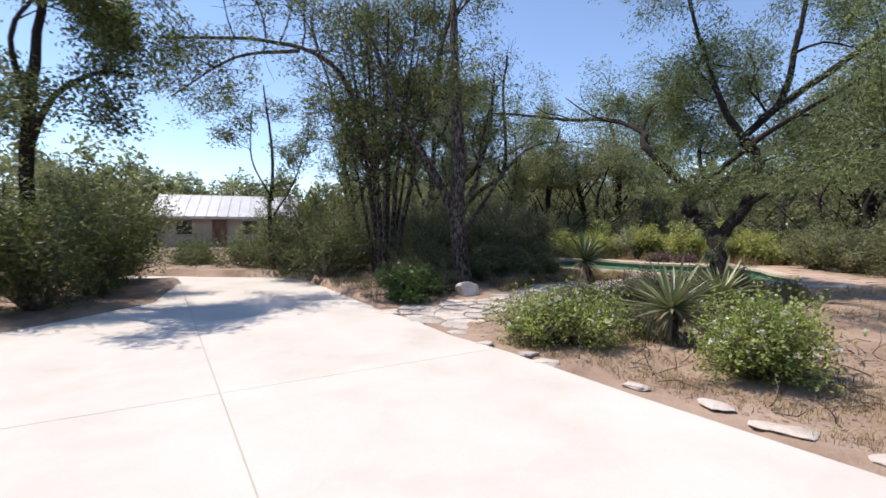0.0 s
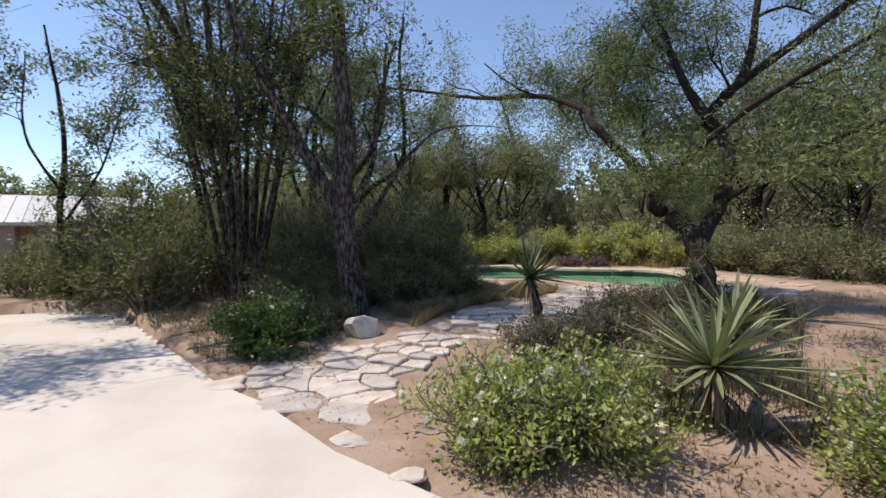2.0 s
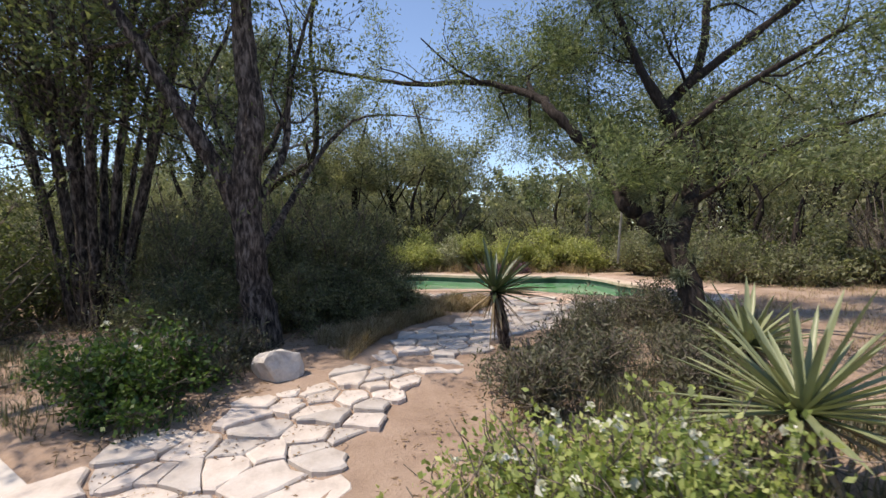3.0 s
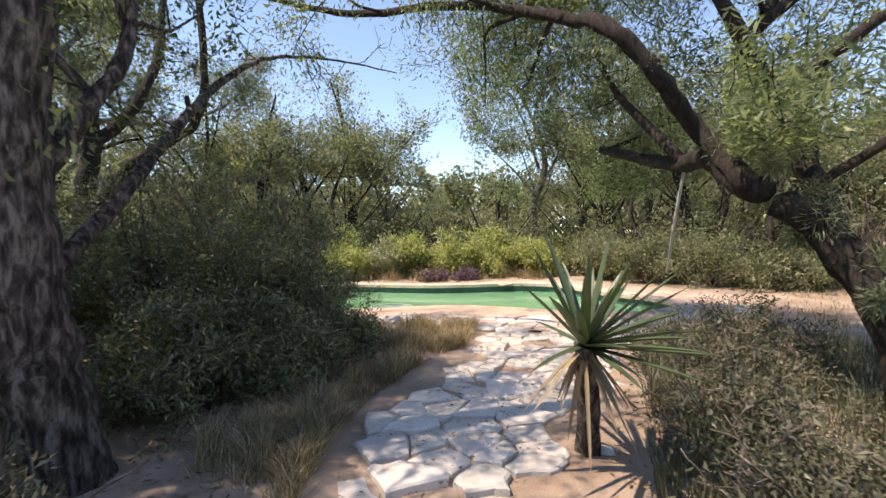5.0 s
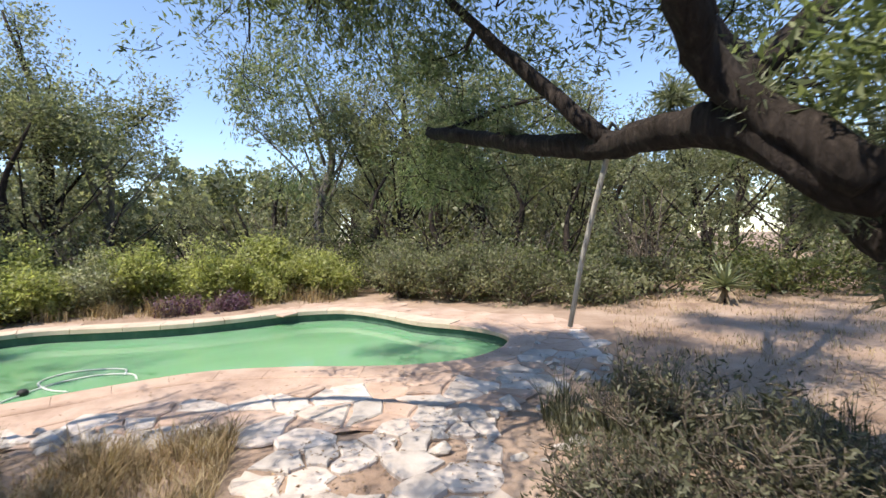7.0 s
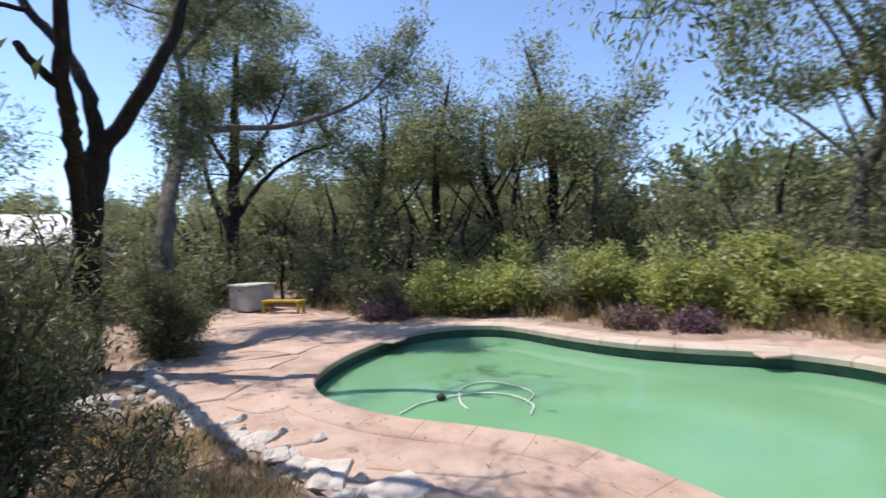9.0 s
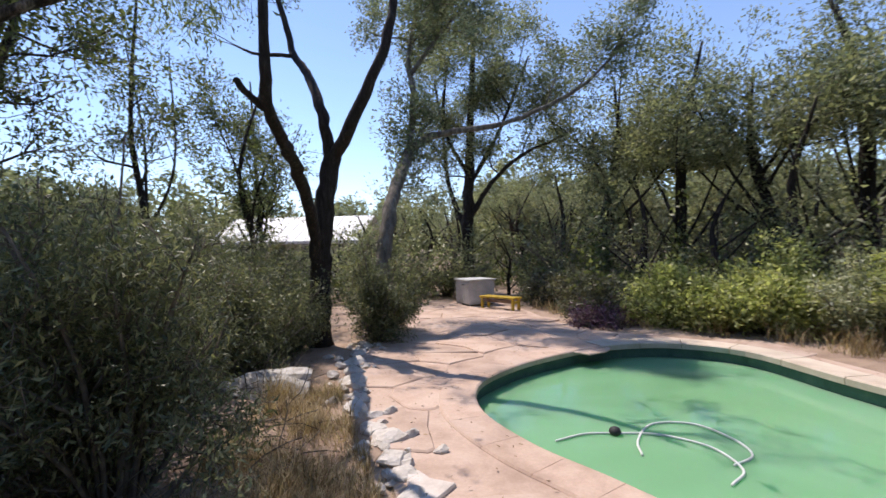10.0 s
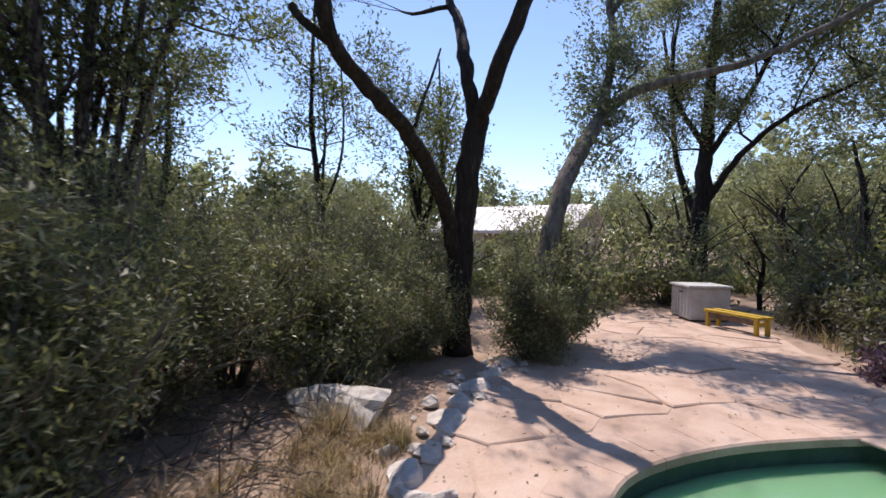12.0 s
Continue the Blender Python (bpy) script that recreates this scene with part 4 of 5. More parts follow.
# ---------------------------------------------------------------- rocks
boulder("boulder", (0.46, 9.2, 0.22), (0.28, 0.21, 0.25), "pale pointed limestone rock beside the flagstone path", 401, turn=20)
boulder("flat_rock", (1.6, 15.0, 0.25), (0.72, 0.5, 0.22), "flat weathered white limestone rock with a hollow", 402)
for i, (x, y, s) in enumerate(((3.42, 14.38, .17), (3.2, 14.5, .14), (3.0, 14.75, .15), (2.75, 14.9, .16), (2.55, 15.15, .14), (3.65, 14.15, .16), (3.85, 13.95, .13), (4.05, 13.7, .16), (4.25, 13.4, .15), (3.3, 14.2, .11),
                                (2.2, 15.6, .17), (1.9, 15.95, .16), (1.6, 16.4, .18), (1.35, 16.8, .15), (1.15, 17.2, .17), (1.0, 17.55, .14), (4.4, 13.1, .14), (4.55, 12.7, .16))):
    boulder("edging_rock", (x, y, 0.2), (s * 1.25, s * 1.0, s * 0.62), "rough white edging rock along the pool deck", 410 + i, "deck edging rocks", turn=37 * i)
for i, (x, y, s) in enumerate(((6.3, 10.6, .14), (6.8, 10.3, .16), (7.3, 10.1, .13), (5.9, 10.9, .12), (8.0, 10.0, .15), (8.9, 10.15, .14))):
    boulder("edging_rock", (x, y, 0.2), (s * 1.25, s * 1.0, s * 0.62), "rough white edging rock along the pool deck", 440 + i, "deck edging rocks", turn=51 * i)
for i, (x, y, sx, sy) in enumerate(((1.13, 4.95, .2, .14), (0.98, 5.25, .16, .12), (2.45, 3.25, .23, .18), (2.2, 3.7, .17, .1), (1.75, 4.2, .15, .1), (0.55, 5.75, .16, .1), (0.2, 6.35, .2, .14), (2.85, 2.8, .2, .16))):
    boulder("edge_slab", (x, y, 0.02), (sx, sy, 0.035), "pale flat stone laid along the driveway's edge", 460 + i, "driveway edge stones", FLAG, turn=-57 + 11 * (i % 3))
boulder("flat_marker_stone", (3.02, 8.93, 0.17), (0.14, 0.11, 0.04), "grey-blue flat stone at the foot of the tall yucca", 480)
for i, (x, y, s) in enumerate(((-1.5, 10.3, .2), (-2.0, 11.1, .22), (-2.7, 12.1, .2), (-3.6, 13.1, .2), (-1.2, 9.7, .16), (-4.6, 13.9, .2), (-3.1, 12.9, .17), (-2.4, 11.6, .15))):
    boulder("border_stone", (x, y, 0.06), (s * 1.3, s, 0.07), "flat pale stone bordering the drive under the trees", 490 + i, "drive border stones", FLAG, turn=61 * i)

rub = [boulder("rubble_stone", (0, 0, -5), (0.09, 0.07, 0.05), "small rough white stone among the deck edging", 500 + k, "rubble by the deck") for k in range(3)]
rng = np.random.default_rng(505)
edge = smooth_line([(4.75, 12.3, 0), (4.3, 13.2, 0), (3.6, 14.1, 0), (2.9, 14.8, 0), (2.2, 15.5, 0), (1.5, 16.4, 0), (1.05, 17.4, 0)], 12)
for k in range(64):
    p = edge[rng.integers(0, len(edge))] + np.array([*(rng.standard_normal(2) * 0.16), 0])
    ob = copy_thing(rub[k % 3], Matrix.Identity(4))
    ob.matrix_basis = pose(p[0], p[1], 0.215, 0, 0, rng.uniform(0, 360)) @ Matrix.Scale(rng.uniform(0.45, 1.3), 4)
for k in range(26):
    p = (rng.uniform(5.2, 8.8), 0)
    ob = copy_thing(rub[k % 3], Matrix.Identity(4))
    ob.matrix_basis = pose(p[0], 10.45 + 0.35 * rng.standard_normal(), 0.215, 0, 0, rng.uniform(0, 360)) @ Matrix.Scale(rng.uniform(0.45, 1.2), 4)
for ob in rub:
    bpy.data.objects.remove(ob)

# ---------------------------------------------------------------- pool things
# loops of floating hose with a dark float
hose_pts = [(4.55, 15.35, WL + 0.012), (4.75, 15.6, WL + 0.012), (5.0, 15.73, WL + 0.012), (5.35, 15.85, WL + 0.012), (5.75, 15.75, WL + 0.012), (5.95, 15.4, WL + 0.012), (5.85, 15.1, WL + 0.012)]
v, f = tubes([(smooth_line(hose_pts, 8), (0.011, 0.011))], 8)
hose = new("floating_hose", mesh_of("floating_hose", v, f, HOSE, True))
tagged(hose, "white cleaner hose floating in loops on the green water", "hose")
v, f = tubes([(smooth_line([(5.25, 15.35, WL + 0.012), (5.2, 15.65, WL + 0.012), (5.3, 16.1, WL + 0.012), (5.65, 16.25, WL + 0.012), (5.95, 16.0, WL + 0.012), (6.05, 15.7, WL + 0.012), (5.9, 15.45, WL + 0.012)], 8), (0.011, 0.011))], 8)
part("hose_loop", mesh_of("hose_loop", v, f, HOSE, True), HOSE, hose)
bm = bmesh.new()
bmesh.ops.create_uvsphere(bm, u_segments=12, v_segments=8, radius=0.055)
for v_ in bm.verts:
    v_.co.z = v_.co.z * 0.8
me = bpy.data.meshes.new("pool_float")
bm.to_mesh(me)
bm.free()
me.materials.append(DARK)
fl = new("pool_float", me)
fl.location = (5.0, 15.73, WL + 0.03)
tagged(fl, "small black float on the water", "float")

# cabinet and yellow bench at the far corner of the deck
cab = thing("equipment_cabinet", (0.75, 22.75, ZD), "weathered white metal equipment cabinet with ribbed sides", "cabinet")
cab.rotation_euler = (0, 0, radians(-38))
part("body", box_bm(0.8, 0.75, 0.6, (0, 0, 0.34), 0.02), BOXWHITE, cab)
part("base", box_bm(0.74, 0.68, 0.05, (0, 0, 0.02), 0.005), DARK, cab, "dark base rail")
part("lid", box_bm(0.86, 0.82, 0.05, (0, 0, 0.665), 0.015), BOXWHITE, cab, "pale flat lid")
for i in range(6):
    part("rib", box_bm(0.035, 0.02, 0.5, (-0.325 + i * 0.13, -0.383, 0.34), 0.004), BOXWHITE, cab)
part("handle", box_bm(0.12, 0.03, 0.025, (0.1, -0.41, 0.55), 0.006), DARK, cab)
bench = thing("low_bench", (1.72, 22.0, ZD), "low yellow-painted wooden bench beside the cabinet", "bench")
bench.rotation_euler = (0, 0, radians(-18))
for dy in (-0.1, 0.1):
    part("slat", box_bm(1.05, 0.14, 0.04, (0, dy, 0.3), 0.006), YELLOW, bench)
for dx in (-0.46, 0.46):
    for dy in (-0.12, 0.12):
        part("leg", box_bm(0.06, 0.06, 0.29, (dx, dy, 0.143), 0.005), YELLOW, bench)
    part("brace", box_bm(0.04, 0.2, 0.06, (dx, 0, 0.2), 0.004), YELLOW, bench)
part("apron", box_bm(0.92, 0.025, 0.08, (0, -0.13, 0.22), 0.004), OLDWOOD, bench, "brown front board")

# pale pole slung from the low limb
v, f = tubes([(np.array([(5.5, 9.62, 2.22), (5.57, 9.72, 1.9), (5.64, 9.83, 1.5), (5.7, 9.93, 1.02)]), (0.017, 0.017))], 8)
pole = new("hanging_pole", mesh_of("hanging_pole", v, f, STEEL, True))
tagged(pole, "slim pale pole hanging from the leaning tree's limb", "pole")
v, f = tubes([(np.array([(5.46, 9.55, 2.2), (5.5, 9.62, 2.3), (5.55, 9.7, 2.2), (5.53, 9.67, 2.08)]), (0.012, 0.012))], 6)
part("strap", mesh_of("strap", v, f, DARK, True), DARK, pole, "dark strap round the limb")

# wooden post with a crossbar at the edge of the woods
post = thing("wooden_post", (16.0, 17.5, 0.1), "weathered brown wooden post with a short crossbar", "post")
part("upright", box_bm(0.16, 0.16, 2.6, (0, 0, 1.3), 0.015), OLDWOOD, post)
part("crossbar", box_bm(0.7, 0.12, 0.1, (-0.1, 0, 2.62), 0.012), OLDWOOD, post)

# ---------------------------------------------------------------- far house
house = thing("farm_building", (-14.5, 31.3, 0.0), "low tan outbuilding with a white metal roof beyond the trees", "building")
house.rotation_euler = (0, 0, radians(19))
W_, D_, H_, R_ = 8.3, 5.2, 2.4, 3.78
part("wall", box_bm(W_, D_, H_, (0, D_ / 2, H_ / 2)), SIDING, house)
for s in (-1, 1):
    bm = bmesh.new()
    bm.faces.new([bm.verts.new(p) for p in ((s * W_ / 2, 0, H_), (s * W_ / 2, D_, H_), (s * W_ / 2, D_ / 2, R_ - 0.12))])
    part("gable", bm, SIDING, house, "tan gable end")
for s in (0, 1):
    y0, y1 = (-0.5, D_ / 2) if s == 0 else (D_ + 0.5, D_ / 2)
    z0 = H_ - 0.18
    nrib = 14
    for i in range(nrib):
        bm = bmesh.new()
        x0, x1 = -W_ / 2 - 0.4 + (W_ + 0.8) * i / nrib, -W_ / 2 - 0.4 + (W_ + 0.8) * (i + 1) / nrib
        for xa, xb, dz in ((x0, x0 + 0.05, 0.04), (x0 + 0.05, x1, 0.0)):
            q = [(xa, y0, z0 + dz), (xb, y0, z0 + dz), (xb, y1, R_ + dz), (xa, y1, R_ + dz)]
            t_ = [bm.verts.new(p) for p in q]
            b_ = [bm.verts.new((p[0], p[1], p[2] - 0.06 - dz)) for p in q]
            bm.faces.new(t_)
            bm.faces.new(b_[::-1])
            for k in range(4):
                bm.faces.new([t_[k], b_[k], b_[(k + 1) % 4], t_[(k + 1) % 4]])
        bmesh.ops.recalc_face_normals(bm, faces=list(bm.faces))
        part("roof_panel", bm, ROOF, house)
part("fascia", box_bm(W_ + 0.8, 0.04, 0.16, (0, -0.52, H_ - 0.26)), BOXWHITE, house)
for x in (-2.6, 1.4):
    w_ = part("window", box_bm(0.9, 0.06, 0.9, (x, -0.02, 1.5)), DARK, house, "dark window")
    part("window_frame", box_bm(1.02, 0.03, 0.06, (x, -0.05, 1.98)), BOXWHITE, w_)
part("door", box_bm(0.9, 0.06, 2.0, (-0.5, -0.02, 1.0)), OLDWOOD, house, "brown door")

# ---------------------------------------------------------------- woods
def woods_tree(seed, h, leaf, bark, n, size, wide=1.0, low=0.35):
    rng = np.random.default_rng(seed)
    w = lambda s: rng.uniform(-s, s)
    limbs = [([(0, 0, -0.1), (w(.2), w(.2), h * 0.25), (w(.35), w(.35), h * 0.5), (w(.5), w(.5), h * 0.78)], 0.04 + 0.011 * h, 0.012)]
    for i in range(5):
        a = 2 * math.pi * i / 5 + w(.5)
        z0 = h * rng.uniform(0.08, 0.45)
        rr = wide * h * rng.uniform(0.2, 0.33)
        limbs.append(([(0, 0, z0), (0.45 * rr * math.cos(a), 0.45 * rr * math.sin(a), z0 + h * 0.14), (rr * math.cos(a), rr * math.sin(a), z0 + h * rng.uniform(0.22, 0.42))], 0.012 + 0.005 * h, 0.01))
    return tree("woodland_tree", (0, 0, 0), "leafy woodland tree with a dark trunk beyond the pool", limbs, bark, leaf, n, size, seed, levels=2, kids=7, length=0.2 * h * wide, blur=0.022 * h, group="woodland trees", start=low, seg=6, lift=0.15)


kinds = [woods_tree(601, 7.0, WOOD_LEAF, BARK, 21000, 0.085, 1.0), woods_tree(602, 6.0, SILVER, BARK_PALE, 19000, 0.082, 0.95, 0.3), woods_tree(603, 8.0, WOOD_LEAF, BARK, 22000, 0.09, 0.85, 0.3), woods_tree(604, 4.6, WOOD_LEAF, BARK, 17000, 0.078, 1.2, 0.15), woods_tree(605, 3.4, WOOD_LEAF, BARK, 14000, 0.072, 1.4, 0.1)]
spots = [
    # behind the deck and cabinet
    (0, 3.8, 26.4, 1.2), (2, 5.6, 25.4, 1.1), (0, 7.6, 25.6, 1.15), (3, 2.0, 26.6, 1.1), (3, 4.6, 24.2, 0.95), (4, 6.4, 23.6, 1.1), (3, 8.2, 23.4, 1.25), (2, 10.0, 26.5, 1.35), (4, 9.6, 22.4, 1.0), (1, 10.4, 24.4, 1.15),
    (4, 11.3, 22.0, 0.9), (3, 12.4, 27.0, 0.75), (4, 13.6, 24.0, 0.8), (3, 15.2, 26.0, 0.7), (4, 16.2, 23.0, 0.9),
    # right of the gap
    (1, 14.4, 19.4, 1.5), (3, 13.2, 20.0, 1.0), (2, 15.8, 17.4, 1.3), (3, 14.4, 17.2, 1.1), (0, 15.6, 14.6, 1.25), (4, 13.9, 15.2, 1.2), (3, 14.6, 13.2, 1.05), (2, 16.8, 12.0, 0.9), (4, 14.2, 11.6, 1.1), (0, 18.2, 15.6, 1.0), (3, 16.0, 10.4, 1.0),
    (0, 17.8, 8.6, 0.9), (3, 17.0, 6.6, 1.0), (2, 18.8, 4.6, 0.95), (4, 16.0, 8.6, 1.0), (0, 18.5, 1.5, 0.95), (3, 15.6, 3.6, 0.9), (4, 14.0, 5.6, 0.9), (2, 16.0, -0.6, 0.9),
    (2, 21.0, 18.5, 1.1), (0, 20.0, 21.5, 1.0), (2, 22.0, 12.0, 1.1), (0, 23.0, 7.0, 1.1),
    # left of the cabinet, towards the house
    (3, -2.2, 25.6, 0.9), (4, -3.0, 23.2, 1.0), (3, -4.6, 25.0, 0.65), (4, -5.0, 21.6, 0.6), (4, -7.6, 19.0, 0.4), (3, -5.0, 17.6, 0.6), (4, -3.2, 19.6, 0.75),
    (2, -21.0, 46.0, 0.9), (0, -17.0, 47.0, 0.95), (0, -26.5, 40.0, 0.8), (2, -9.5, 44.0, 0.85), (0, -3.0, 38.0, 1.0), (2, 3.0, 36.0, 1.1), (0, 9.0, 36.0, 1.0), (3, 15.0, 40.0, 1.0), (3, 21.0, 36.0, 1.1), (2, 27.0, 28.0, 1.1), (0, 30.0, 18.0, 1.1),
    (4, -1.2, 26.0, 1.1), (4, -2.4, 28.0, 1.2), (3, 0.4, 28.4, 1.1), (4, -3.4, 21.4, 0.7), (3, 1.2, 32.0, 1.0), (3, -8.0, 22.0, 0.6), (4, -9.0, 23.5, 0.8),
    (3, -4.6, 19.2, 0.68), (4, -2.9, 18.6, 0.85), (4, -4.4, 23.6, 0.85), (4, -6.0, 25.6, 0.78), (4, -7.4, 27.0, 0.7), (4, 0.9, 25.2, 0.7), (4, 12.4, 20.8, 1.0), (4, 17.8, 20.0, 1.2), (3, 18.0, 27.0, 0.8), (4, 19.5, 10.0, 1.2), (4, 18.4, 6.0, 1.2), (4, 17.4, 2.0, 1.2), (3, 24.0, 23.0, 1.1), (3, 25.0, 15.0, 1.2), (4, 20.0, 13.5, 1.3), (3, 22.5, 3.0, 1.2), (3, 20.5, -3.0, 1.2),
    (3, -13.0, 14.0, 0.8), (0, -14.0, 9.0, 1.0), (3, -16.5, 20.0, 0.8), (0, -22.0, 26.0, 0.9), (3, -12.0, 4.0, 0.9), (0, -15.0, -2.0, 1.0),
]
rng = np.random.default_rng(77)
for i, (k, x, y, s) in enumerate(spots):
    m = pose(x, y, 0.1, 0, 0, rng.uniform(0, 360)) @ Matrix.Scale(s, 4)
    ob = copy_thing(kinds[k], Matrix.Identity(4))
    ob.matrix_basis = m
    if k in (1,):
        tagged(ob, "silvery-green woodland tree with a pale trunk")
    if k in (3, 4):
        tagged(ob, "low bushy woodland tree crowded at the edge of the clearing")
# undergrowth between the trunks
thicket = [bush("thicket_bush", (0, 0, 0), "tangled green undergrowth between the woodland trunks", 1.5, 2.3, WOOD_LEAF, 9000, 0.1, 651, 0.5, group="undergrowth", stems=22, blur=0.14, twigs=4),
           bush("thicket_bush", (0, 0, 0), "tangled olive undergrowth between the woodland trunks", 1.6, 1.8, OLIVE, 9000, 0.1, 652, 0.5, group="undergrowth", stems=22, blur=0.14, twigs=4)]
under = [(3.0, 24.6), (4.8, 23.4), (6.6, 24.6), (8.4, 22.6), (9.4, 24.4), (10.8, 20.9), (12.0, 19.6), (13.2, 18.6), (14.0, 21.6), (12.4, 23.4), (16.2, 20.2), (14.6, 16.0), (13.6, 13.8), (13.9, 12.2), (14.6, 9.9), (15.6, 13.4), (16.4, 11.6), (15.4, 18.6),
         (17.4, 17.6), (15.8, 7.0), (16.6, 4.8), (17.6, 10.0), (-0.8, 24.4), (-2.4, 24.4), (-6.0, 22.6), (-4.2, 22.0), (-1.8, 22.6), (1.6, 27.4), (3.4, 28.0), (5.6, 27.6), (8.0, 28.0), (10.6, 27.4), (-7.0, 17.4), (-4.8, 16.2), (-6.4, 20.2), (-3.4, 17.8),
         (18.6, 13.6), (19.0, 8.0), (12.8, 26.0), (15.4, 24.0), (17.6, 22.4), (-1.0, 29.0), (-12.4, 12.0), (-11.2, 8.4), (-12.0, 16.6)]
rng = np.random.default_rng(78)
for i, (x, y) in enumerate(under):
    ob = copy_thing(thicket[i % 2], Matrix.Identity(4))
    ob.matrix_basis = pose(x, y, 0.1, 0, 0, rng.uniform(0, 360)) @ Matrix.Scale(rng.uniform(0.8, 1.2) * (0.6 if -8 < x < -5.5 else 1.0), 4)
kinds += thicket
for ob in kinds:
    for o in (*ob.children_recursive, ob):
        bpy.data.objects.remove(o)


# distant woods all round: crowns of leaf tufts on trunks, joined
rng = np.random.default_rng(88)
tufts, trunks = [], []
for k in range(450):
    ang = rng.uniform(0, 2 * np.pi)
    dist = rng.uniform(31, 50)
    if abs((ang - math.radians(121) + np.pi) % (2 * np.pi) - np.pi) < 0.2:
        dist += 22
    notch = math.exp(-(((ang - math.radians(58) + np.pi) % (2 * np.pi) - np.pi) / 0.07) ** 2)
    h = rng.uniform(5.6, 9.4) * (1 - 0.32 * notch)
    at = np.array([3 + dist * math.cos(ang), 13 + dist * math.sin(ang), 0.0])
    d = unit(rng.standard_normal((70, 3))) * rng.uniform(0.55, 1.0, (70, 1))
    taper = np.where(d[:, 2:] > 0, 1 - 0.45 * d[:, 2:], 1.0)
    tufts.append(at + np.array([0, 0, h * 0.52]) + d * np.c_[taper, taper, np.ones(70)] * np.array([h * 0.3, h * 0.3, h * 0.48]))
    trunks.append((np.array([at, at + [0.1, 0.1, h * 0.3], at + [0.2, 0.0, h * 0.7]]), (0.16, 0.05)))
tufts = np.vstack(tufts)
lp = np.repeat(tufts, 12, 0) + rng.standard_normal((len(tufts) * 12, 3)) * 0.32
lp[:, 2] = np.abs(lp[:, 2])
v, f = leaves(rng, lp, 0.42, 0.6, tri=True, flat=0.8)
far = new("far_woods", mesh_of("far_woods", v, f, WOOD_LEAF))
tagged(far, "distant belt of green woods round the clearing", "woods", kind="stuff")
v, f = tubes(trunks, 5)
tagged(part("trunks", mesh_of("trunks", v, f, BARK, True), BARK, far), kind="stuff")


# ---------------------------------------------------------------- grass, litter
def blades(name, label, polys, n, height, seed, material, lean=0.5, width=0.006, avoid=()):
    rng = np.random.default_rng(seed)
    pts = []
    for poly in polys:
        q = np.array(poly, float)
        lo, hi = q.min(0), q.max(0)
        c = rng.uniform(lo, hi, (int(n * 2.2), 2))
        c = c[inside(c[:, 0], c[:, 1], q)][:n]
        pts.append(c)
    c = np.vstack(pts)
    for a_ in avoid:
        c = c[~inside(c[:, 0], c[:, 1], a_)]
    clump = np.array([noise.noise(Vector((x * 1.6, y * 1.6, seed))) for x, y in c])
    ok = clump > rng.uniform(-0.4, 0.35, len(c))
    c, clump = c[ok], clump[ok]
    tuft = np.array([noise.noise(Vector((x * 5.0, y * 5.0, seed + 9))) for x, y in c])
    m = len(c)
    z = ground_height(c[:, 0], c[:, 1]) - 0.01
    h = height * rng.uniform(0.3, 1.1, m) * np.clip(0.75 + 0.6 * clump + 1.1 * tuft, 0.2, 1.9)
    a = rng.uniform(0, 2 * np.pi, m)
    d = np.stack([np.cos(a), np.sin(a)], 1)
    s = np.stack([-d[:, 1], d[:, 0]], 1) * width
    le = (lean * h * rng.uniform(0.1, 1.0, m))[:, None]
    b = np.c_[c, z]
    mid = np.c_[c + d * le * 0.35, z + h * 0.6]
    top = np.c_[c + d * le, z + h]
    w = np.c_[s, np.zeros(m)]
    v = np.stack([b - w, b + w, mid + w * 0.8, mid - w * 0.8, top], 1).reshape(-1, 3)
    k = np.arange(m)[:, None] * 5
    quads = k + np.array([[0, 1, 2, 3]])
    tris = k + np.array([[3, 2, 4]])
    faces = quads.tolist() + tris.tolist()
    ob = new(name, mesh_of(name, v, faces, material))
    return tagged(ob, label, "grass", kind="stuff")


dry1 = [(2.6, 10.7), (3.2, 11.1), (4.1, 11.5), (4.9, 12.2), (4.5, 12.9), (3.9, 13.6), (3.2, 14.3), (2.3, 15.2), (1.6, 15.0), (2.2, 13.9), (3.0, 12.6), (2.6, 11.6)]
blades("dry_grass", "straw-coloured dry grass between bushes and pool deck", [dry1], 48000, 0.2, 701, STRAW, 1.6, 0.003)
blades("dry_grass", "straw-coloured dry grass along the flagstone path", [[(1.2, 9.3), (1.9, 10.2), (2.7, 10.8), (2.2, 11.2), (1.2, 10.6), (0.8, 9.6)]], 18000, 0.19, 702, STRAW, 1.6, 0.003)
blades("weedy_grass", "mixed dry and green weeds round the yuccas", [[(1.8, 6.4), (2.4, 8.2), (3.4, 8.9), (5.0, 9.7), (6.2, 10.3), (7.5, 9.7), (6.4, 8.0), (4.6, 6.6), (3.6, 5.2)]], 30000, 0.28, 703, SAGE, 1.0, 0.004, avoid=(PATHWAY,))
blades("sparse_grass", "sparse dry grass on the bare bed beside the driveway", [[(0.6, 6.0), (2.0, 7.8), (4.5, 6.8), (5.5, 4.0), (4.0, 2.2), (2.6, 3.0)]], 22000, 0.09, 704, STRAW, 1.8, 0.003)
blades("lawn_grass", "sparse dry grass on the bare lawn beyond the leaning tree", [[(5.6, 7.4), (7.6, 9.8), (10.4, 10.2), (14.0, 11.5), (16.0, 6.0), (9.0, 3.0)]], 16000, 0.12, 707, STRAW, 1.6, 0.004)
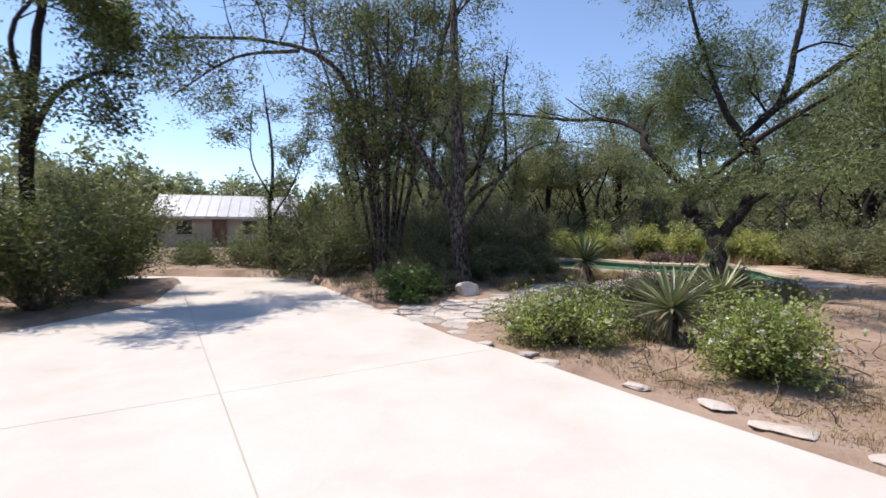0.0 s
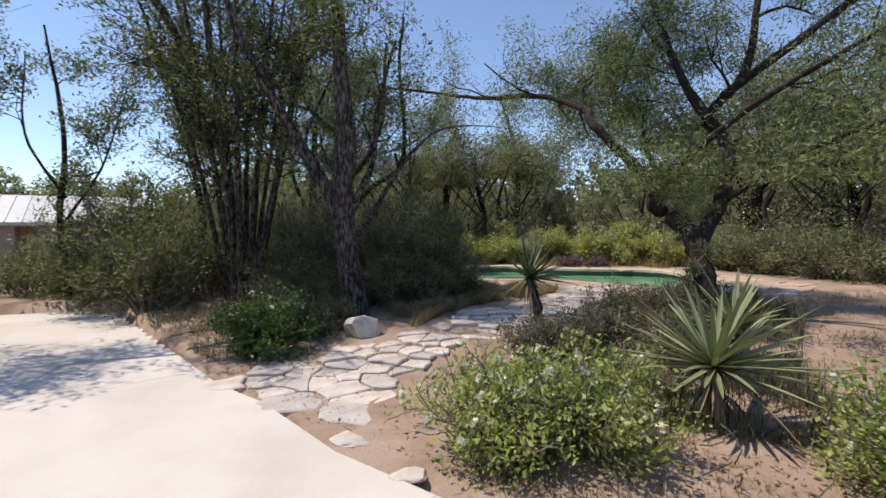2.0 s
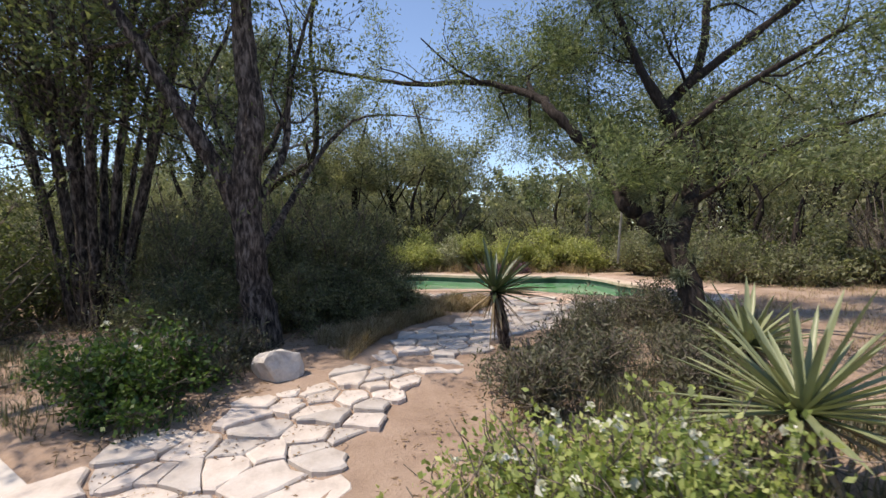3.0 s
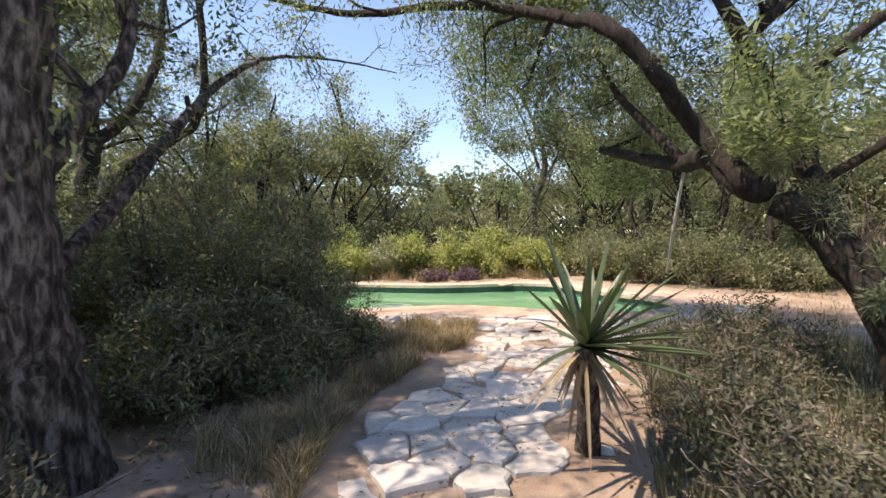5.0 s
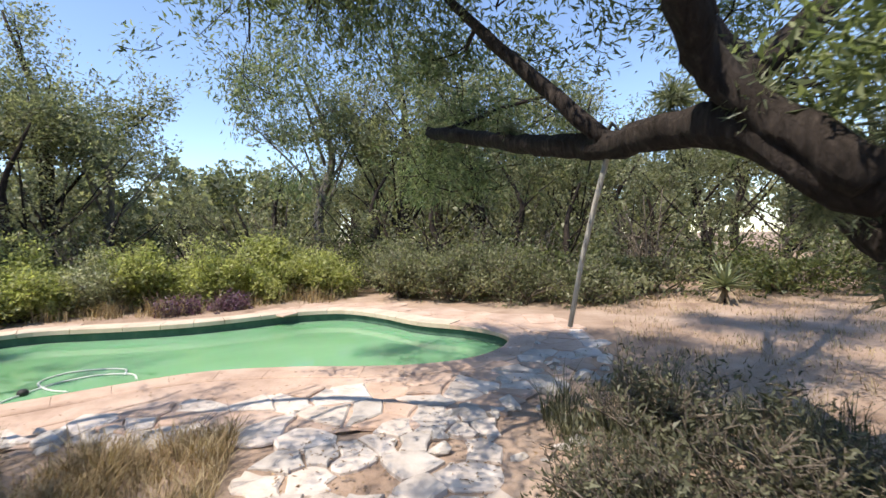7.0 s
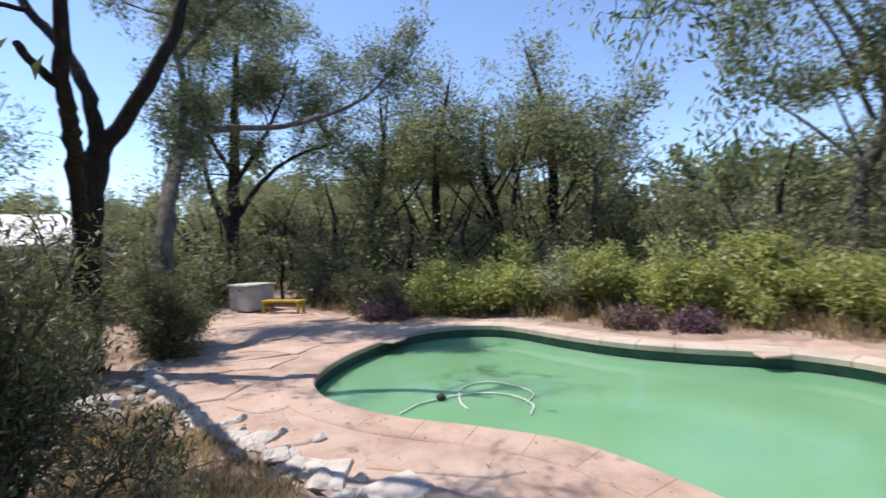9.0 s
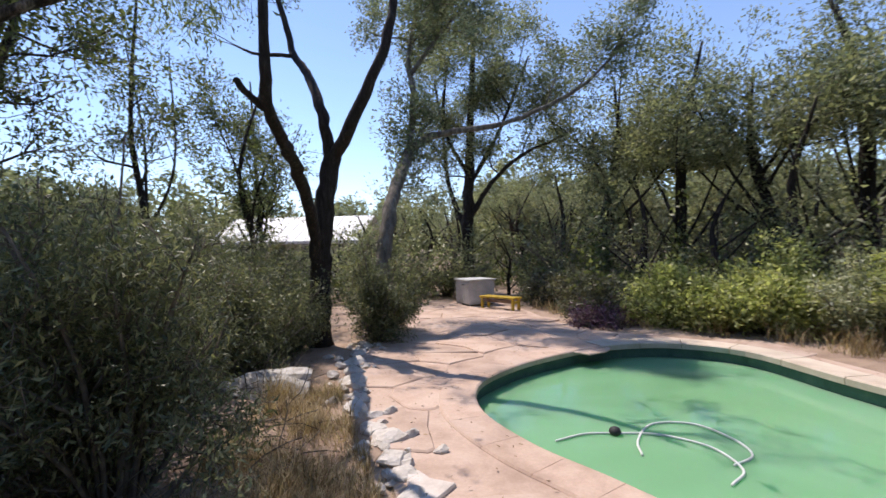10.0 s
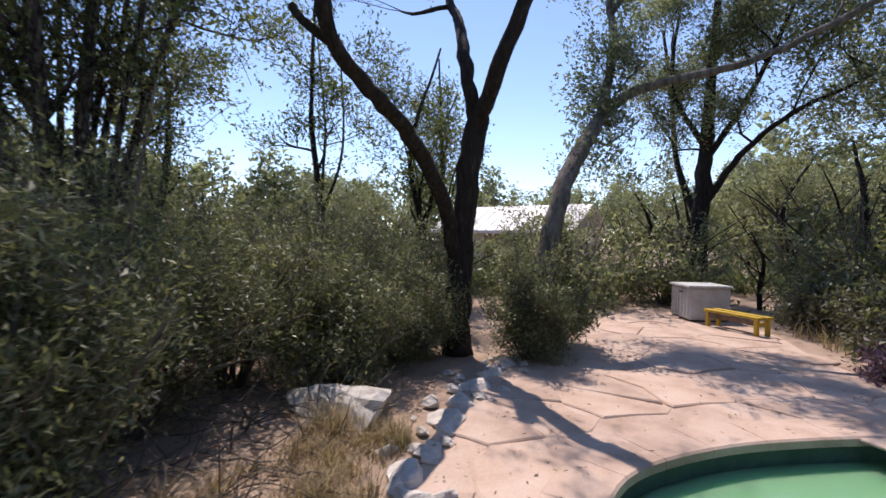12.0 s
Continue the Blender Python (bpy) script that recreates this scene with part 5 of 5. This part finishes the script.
blades("verge_grass", "pale grass behind the pool coping", [[(2.4, 22.3), (4.4, 20.3), (6.9, 19.8), (8.2, 18.2), (10.2, 17.0), (11.6, 16.0), (13.5, 18.0), (9.5, 21.0), (5.5, 23.5)]], 24000, 0.36, 705, STRAW, 0.9, 0.006)
blades("shade_weeds", "weeds under the trees beside the drive", [[(-0.2, 8.6), (-1.0, 8.3), (-2.3, 10.4), (-4.2, 13.4), (-6.5, 14.2), (-6.0, 15.5), (-2.0, 13.0), (0.6, 10.0)]], 20000, 0.18, 706, SAGE, 1.3, 0.004)


def dead_twigs(name, label, poly, n, seed, length=0.5):
    rng = np.random.default_rng(seed)
    q = np.array(poly, float)
    lines = []
    while len(lines) < n:
        x, y = rng.uniform(q.min(0), q.max(0))
        if not inside(np.array([x]), np.array([y]), q)[0]:
            continue
        p = np.array([x, y, float(ground_height(x, y)) + 0.02])
        d = unit(np.array([*rng.standard_normal(2), rng.uniform(0.0, 0.7)]))
        pts = [p]
        for _ in range(4):
            d = unit(d + 0.35 * rng.standard_normal(3) * np.array([1, 1, 0.5]))
            nx = pts[-1] + d * length * rng.uniform(0.15, 0.35)
            nx[2] = max(nx[2], p[2])
            pts.append(nx)
        lines.append((np.array(pts), (0.007, 0.003)))
    v, f = tubes(lines, 4)
    ob = new(name, mesh_of(name, v, f, BARK_PALE))
    return tagged(ob, label, "dead twigs", kind="stuff")


dead_twigs("dead_twigs", "pale dead twigs tangled under the dark bushes", [(2.2, 10.9), (3.0, 12.4), (3.2, 13.6), (2.0, 14.9), (1.0, 15.6), (0.0, 14.0), (0.8, 11.2)], 420, 721)
dead_twigs("dead_twigs", "dry twigs on the bed beside the lantanas", [(0.6, 6.2), (2.6, 3.4), (4.5, 3.0), (6.0, 8.0), (3.6, 8.8)], 200, 722, 0.3)
dead_twigs("dead_twigs", "dry twigs under the trees beside the drive", [(-0.5, 8.5), (-2.3, 10.6), (-4.5, 13.8), (-2.0, 14.0), (0.6, 10.2)], 200, 723)


def litter(name, label, poly, n, seed, material, size=0.05):
    rng = np.random.default_rng(seed)
    q = np.array(poly, float)
    c = rng.uniform(q.min(0), q.max(0), (n * 2, 2))
    c = c[inside(c[:, 0], c[:, 1], q) & ~inside(c[:, 0], c[:, 1], out_from(rim, SIGN * 0.05))][:n]
    z = np.where(inside(c[:, 0], c[:, 1], DECK), ZD + 0.004, ground_height(c[:, 0], c[:, 1])) + 0.02
    p = np.c_[c, z]
    a = rng.uniform(0, 2 * np.pi, len(p))
    d = np.stack([np.cos(a), np.sin(a), rng.uniform(-0.25, 0.25, len(p))], 1)
    v, f = leaves(np.random.default_rng(seed), p, size, 0.4, 0.0, d * 3)
    v = v.reshape(-1, 4, 3)
    v[:, :, 2] = z[:, None] + (v[:, :, 2] - z[:, None]) * 0.3
    ob = new(name, mesh_of(name, v.reshape(-1, 3), f, material))
    return tagged(ob, label, "leaf litter", kind="stuff")


litter("leaf_litter", "dry fallen leaves and twigs on the soil", [(0.3, 6.3), (2.6, 3.2), (6.0, 1.5), (9.0, 8.0), (6.0, 10.4), (3.0, 8.9), (1.2, 7.8)], 9000, 711, DEADLEAF, 0.045)
litter("leaf_litter", "dry fallen leaves under the bushes", [(-1.0, 8.2), (0.9, 9.2), (2.6, 10.8), (4.2, 13.2), (1.8, 15.6), (-1.5, 19.0), (-3.5, 13.2)], 11000, 712, DEADLEAF, 0.05)

# ---------------------------------------------------------------- flagstones
deck = tagged(new("pool_deck"), "pinkish flagstone pool deck with narrow joints and leaf shadows", "pool deck", kind="structure")
rng = np.random.default_rng(801)
bed_out = np.array(DECK)
no = len(bed_out)
bm = bmesh.new()
outer = [bm.verts.new((x, y, ZD + 0.004)) for x, y in bed_out]
inner = [bm.verts.new((x, y, ZD + 0.004)) for x, y in out_from(rim, SIGN * 0.2)]
edges = [bm.edges.new((a_, b_)) for loop in (outer, inner) for a_, b_ in zip(loop, loop[1:] + loop[:1])]
bmesh.ops.triangle_fill(bm, use_beauty=True, edges=edges)
part("mortar_bed", bm, PINK, deck, "pinkish mortar between the flagstones")
# by the path the deck breaks up into small rough stones
ROUGH = [(3.9, 13.9), (4.6, 13.5), (5.6, 12.9), (6.2, 11.9), (6.9, 11.2), (8.2, 10.85), (10.8, 11.0), (10.8, 9.8), (6.0, 10.0), (4.4, 12.4)]
for q in cells(rng, DECK, 0.62, coping_out):
    if not inside(*q.mean(0), ROUGH):
        stones(deck, rng, [q], lambda x, y: ZD + 0.014, 0.03, 0.008, PINK)
for q in cells(rng, ROUGH, 0.27, coping_out):
    if inside(*q.mean(0), DECK):
        stones(deck, rng, [q], lambda x, y: ZD + 0.02, 0.03, 0.012, PINK if rng.uniform() < 0.55 else FLAG, wonky=0.018)
walkway = tagged(new("flagstone_path"), "uneven pale limestone flagstone path to the pool", "path", kind="structure")
laid = [q for q in cells(rng, PATHWAY, 0.25) if rng.uniform() > 0.06]
stones(walkway, rng, laid, lambda x, y: float(ground_height(x, y)) + 0.014, 0.06, 0.013, FLAG, wonky=0.024)
litter("leaf_litter", "dry leaves and crumbs of soil between the flagstones", PATHWAY, 5000, 713, DEADLEAF, 0.035)
litter("leaf_litter", "dry leaves blown over the pool deck", DECK, 2000, 714, DEADLEAF, 0.04)
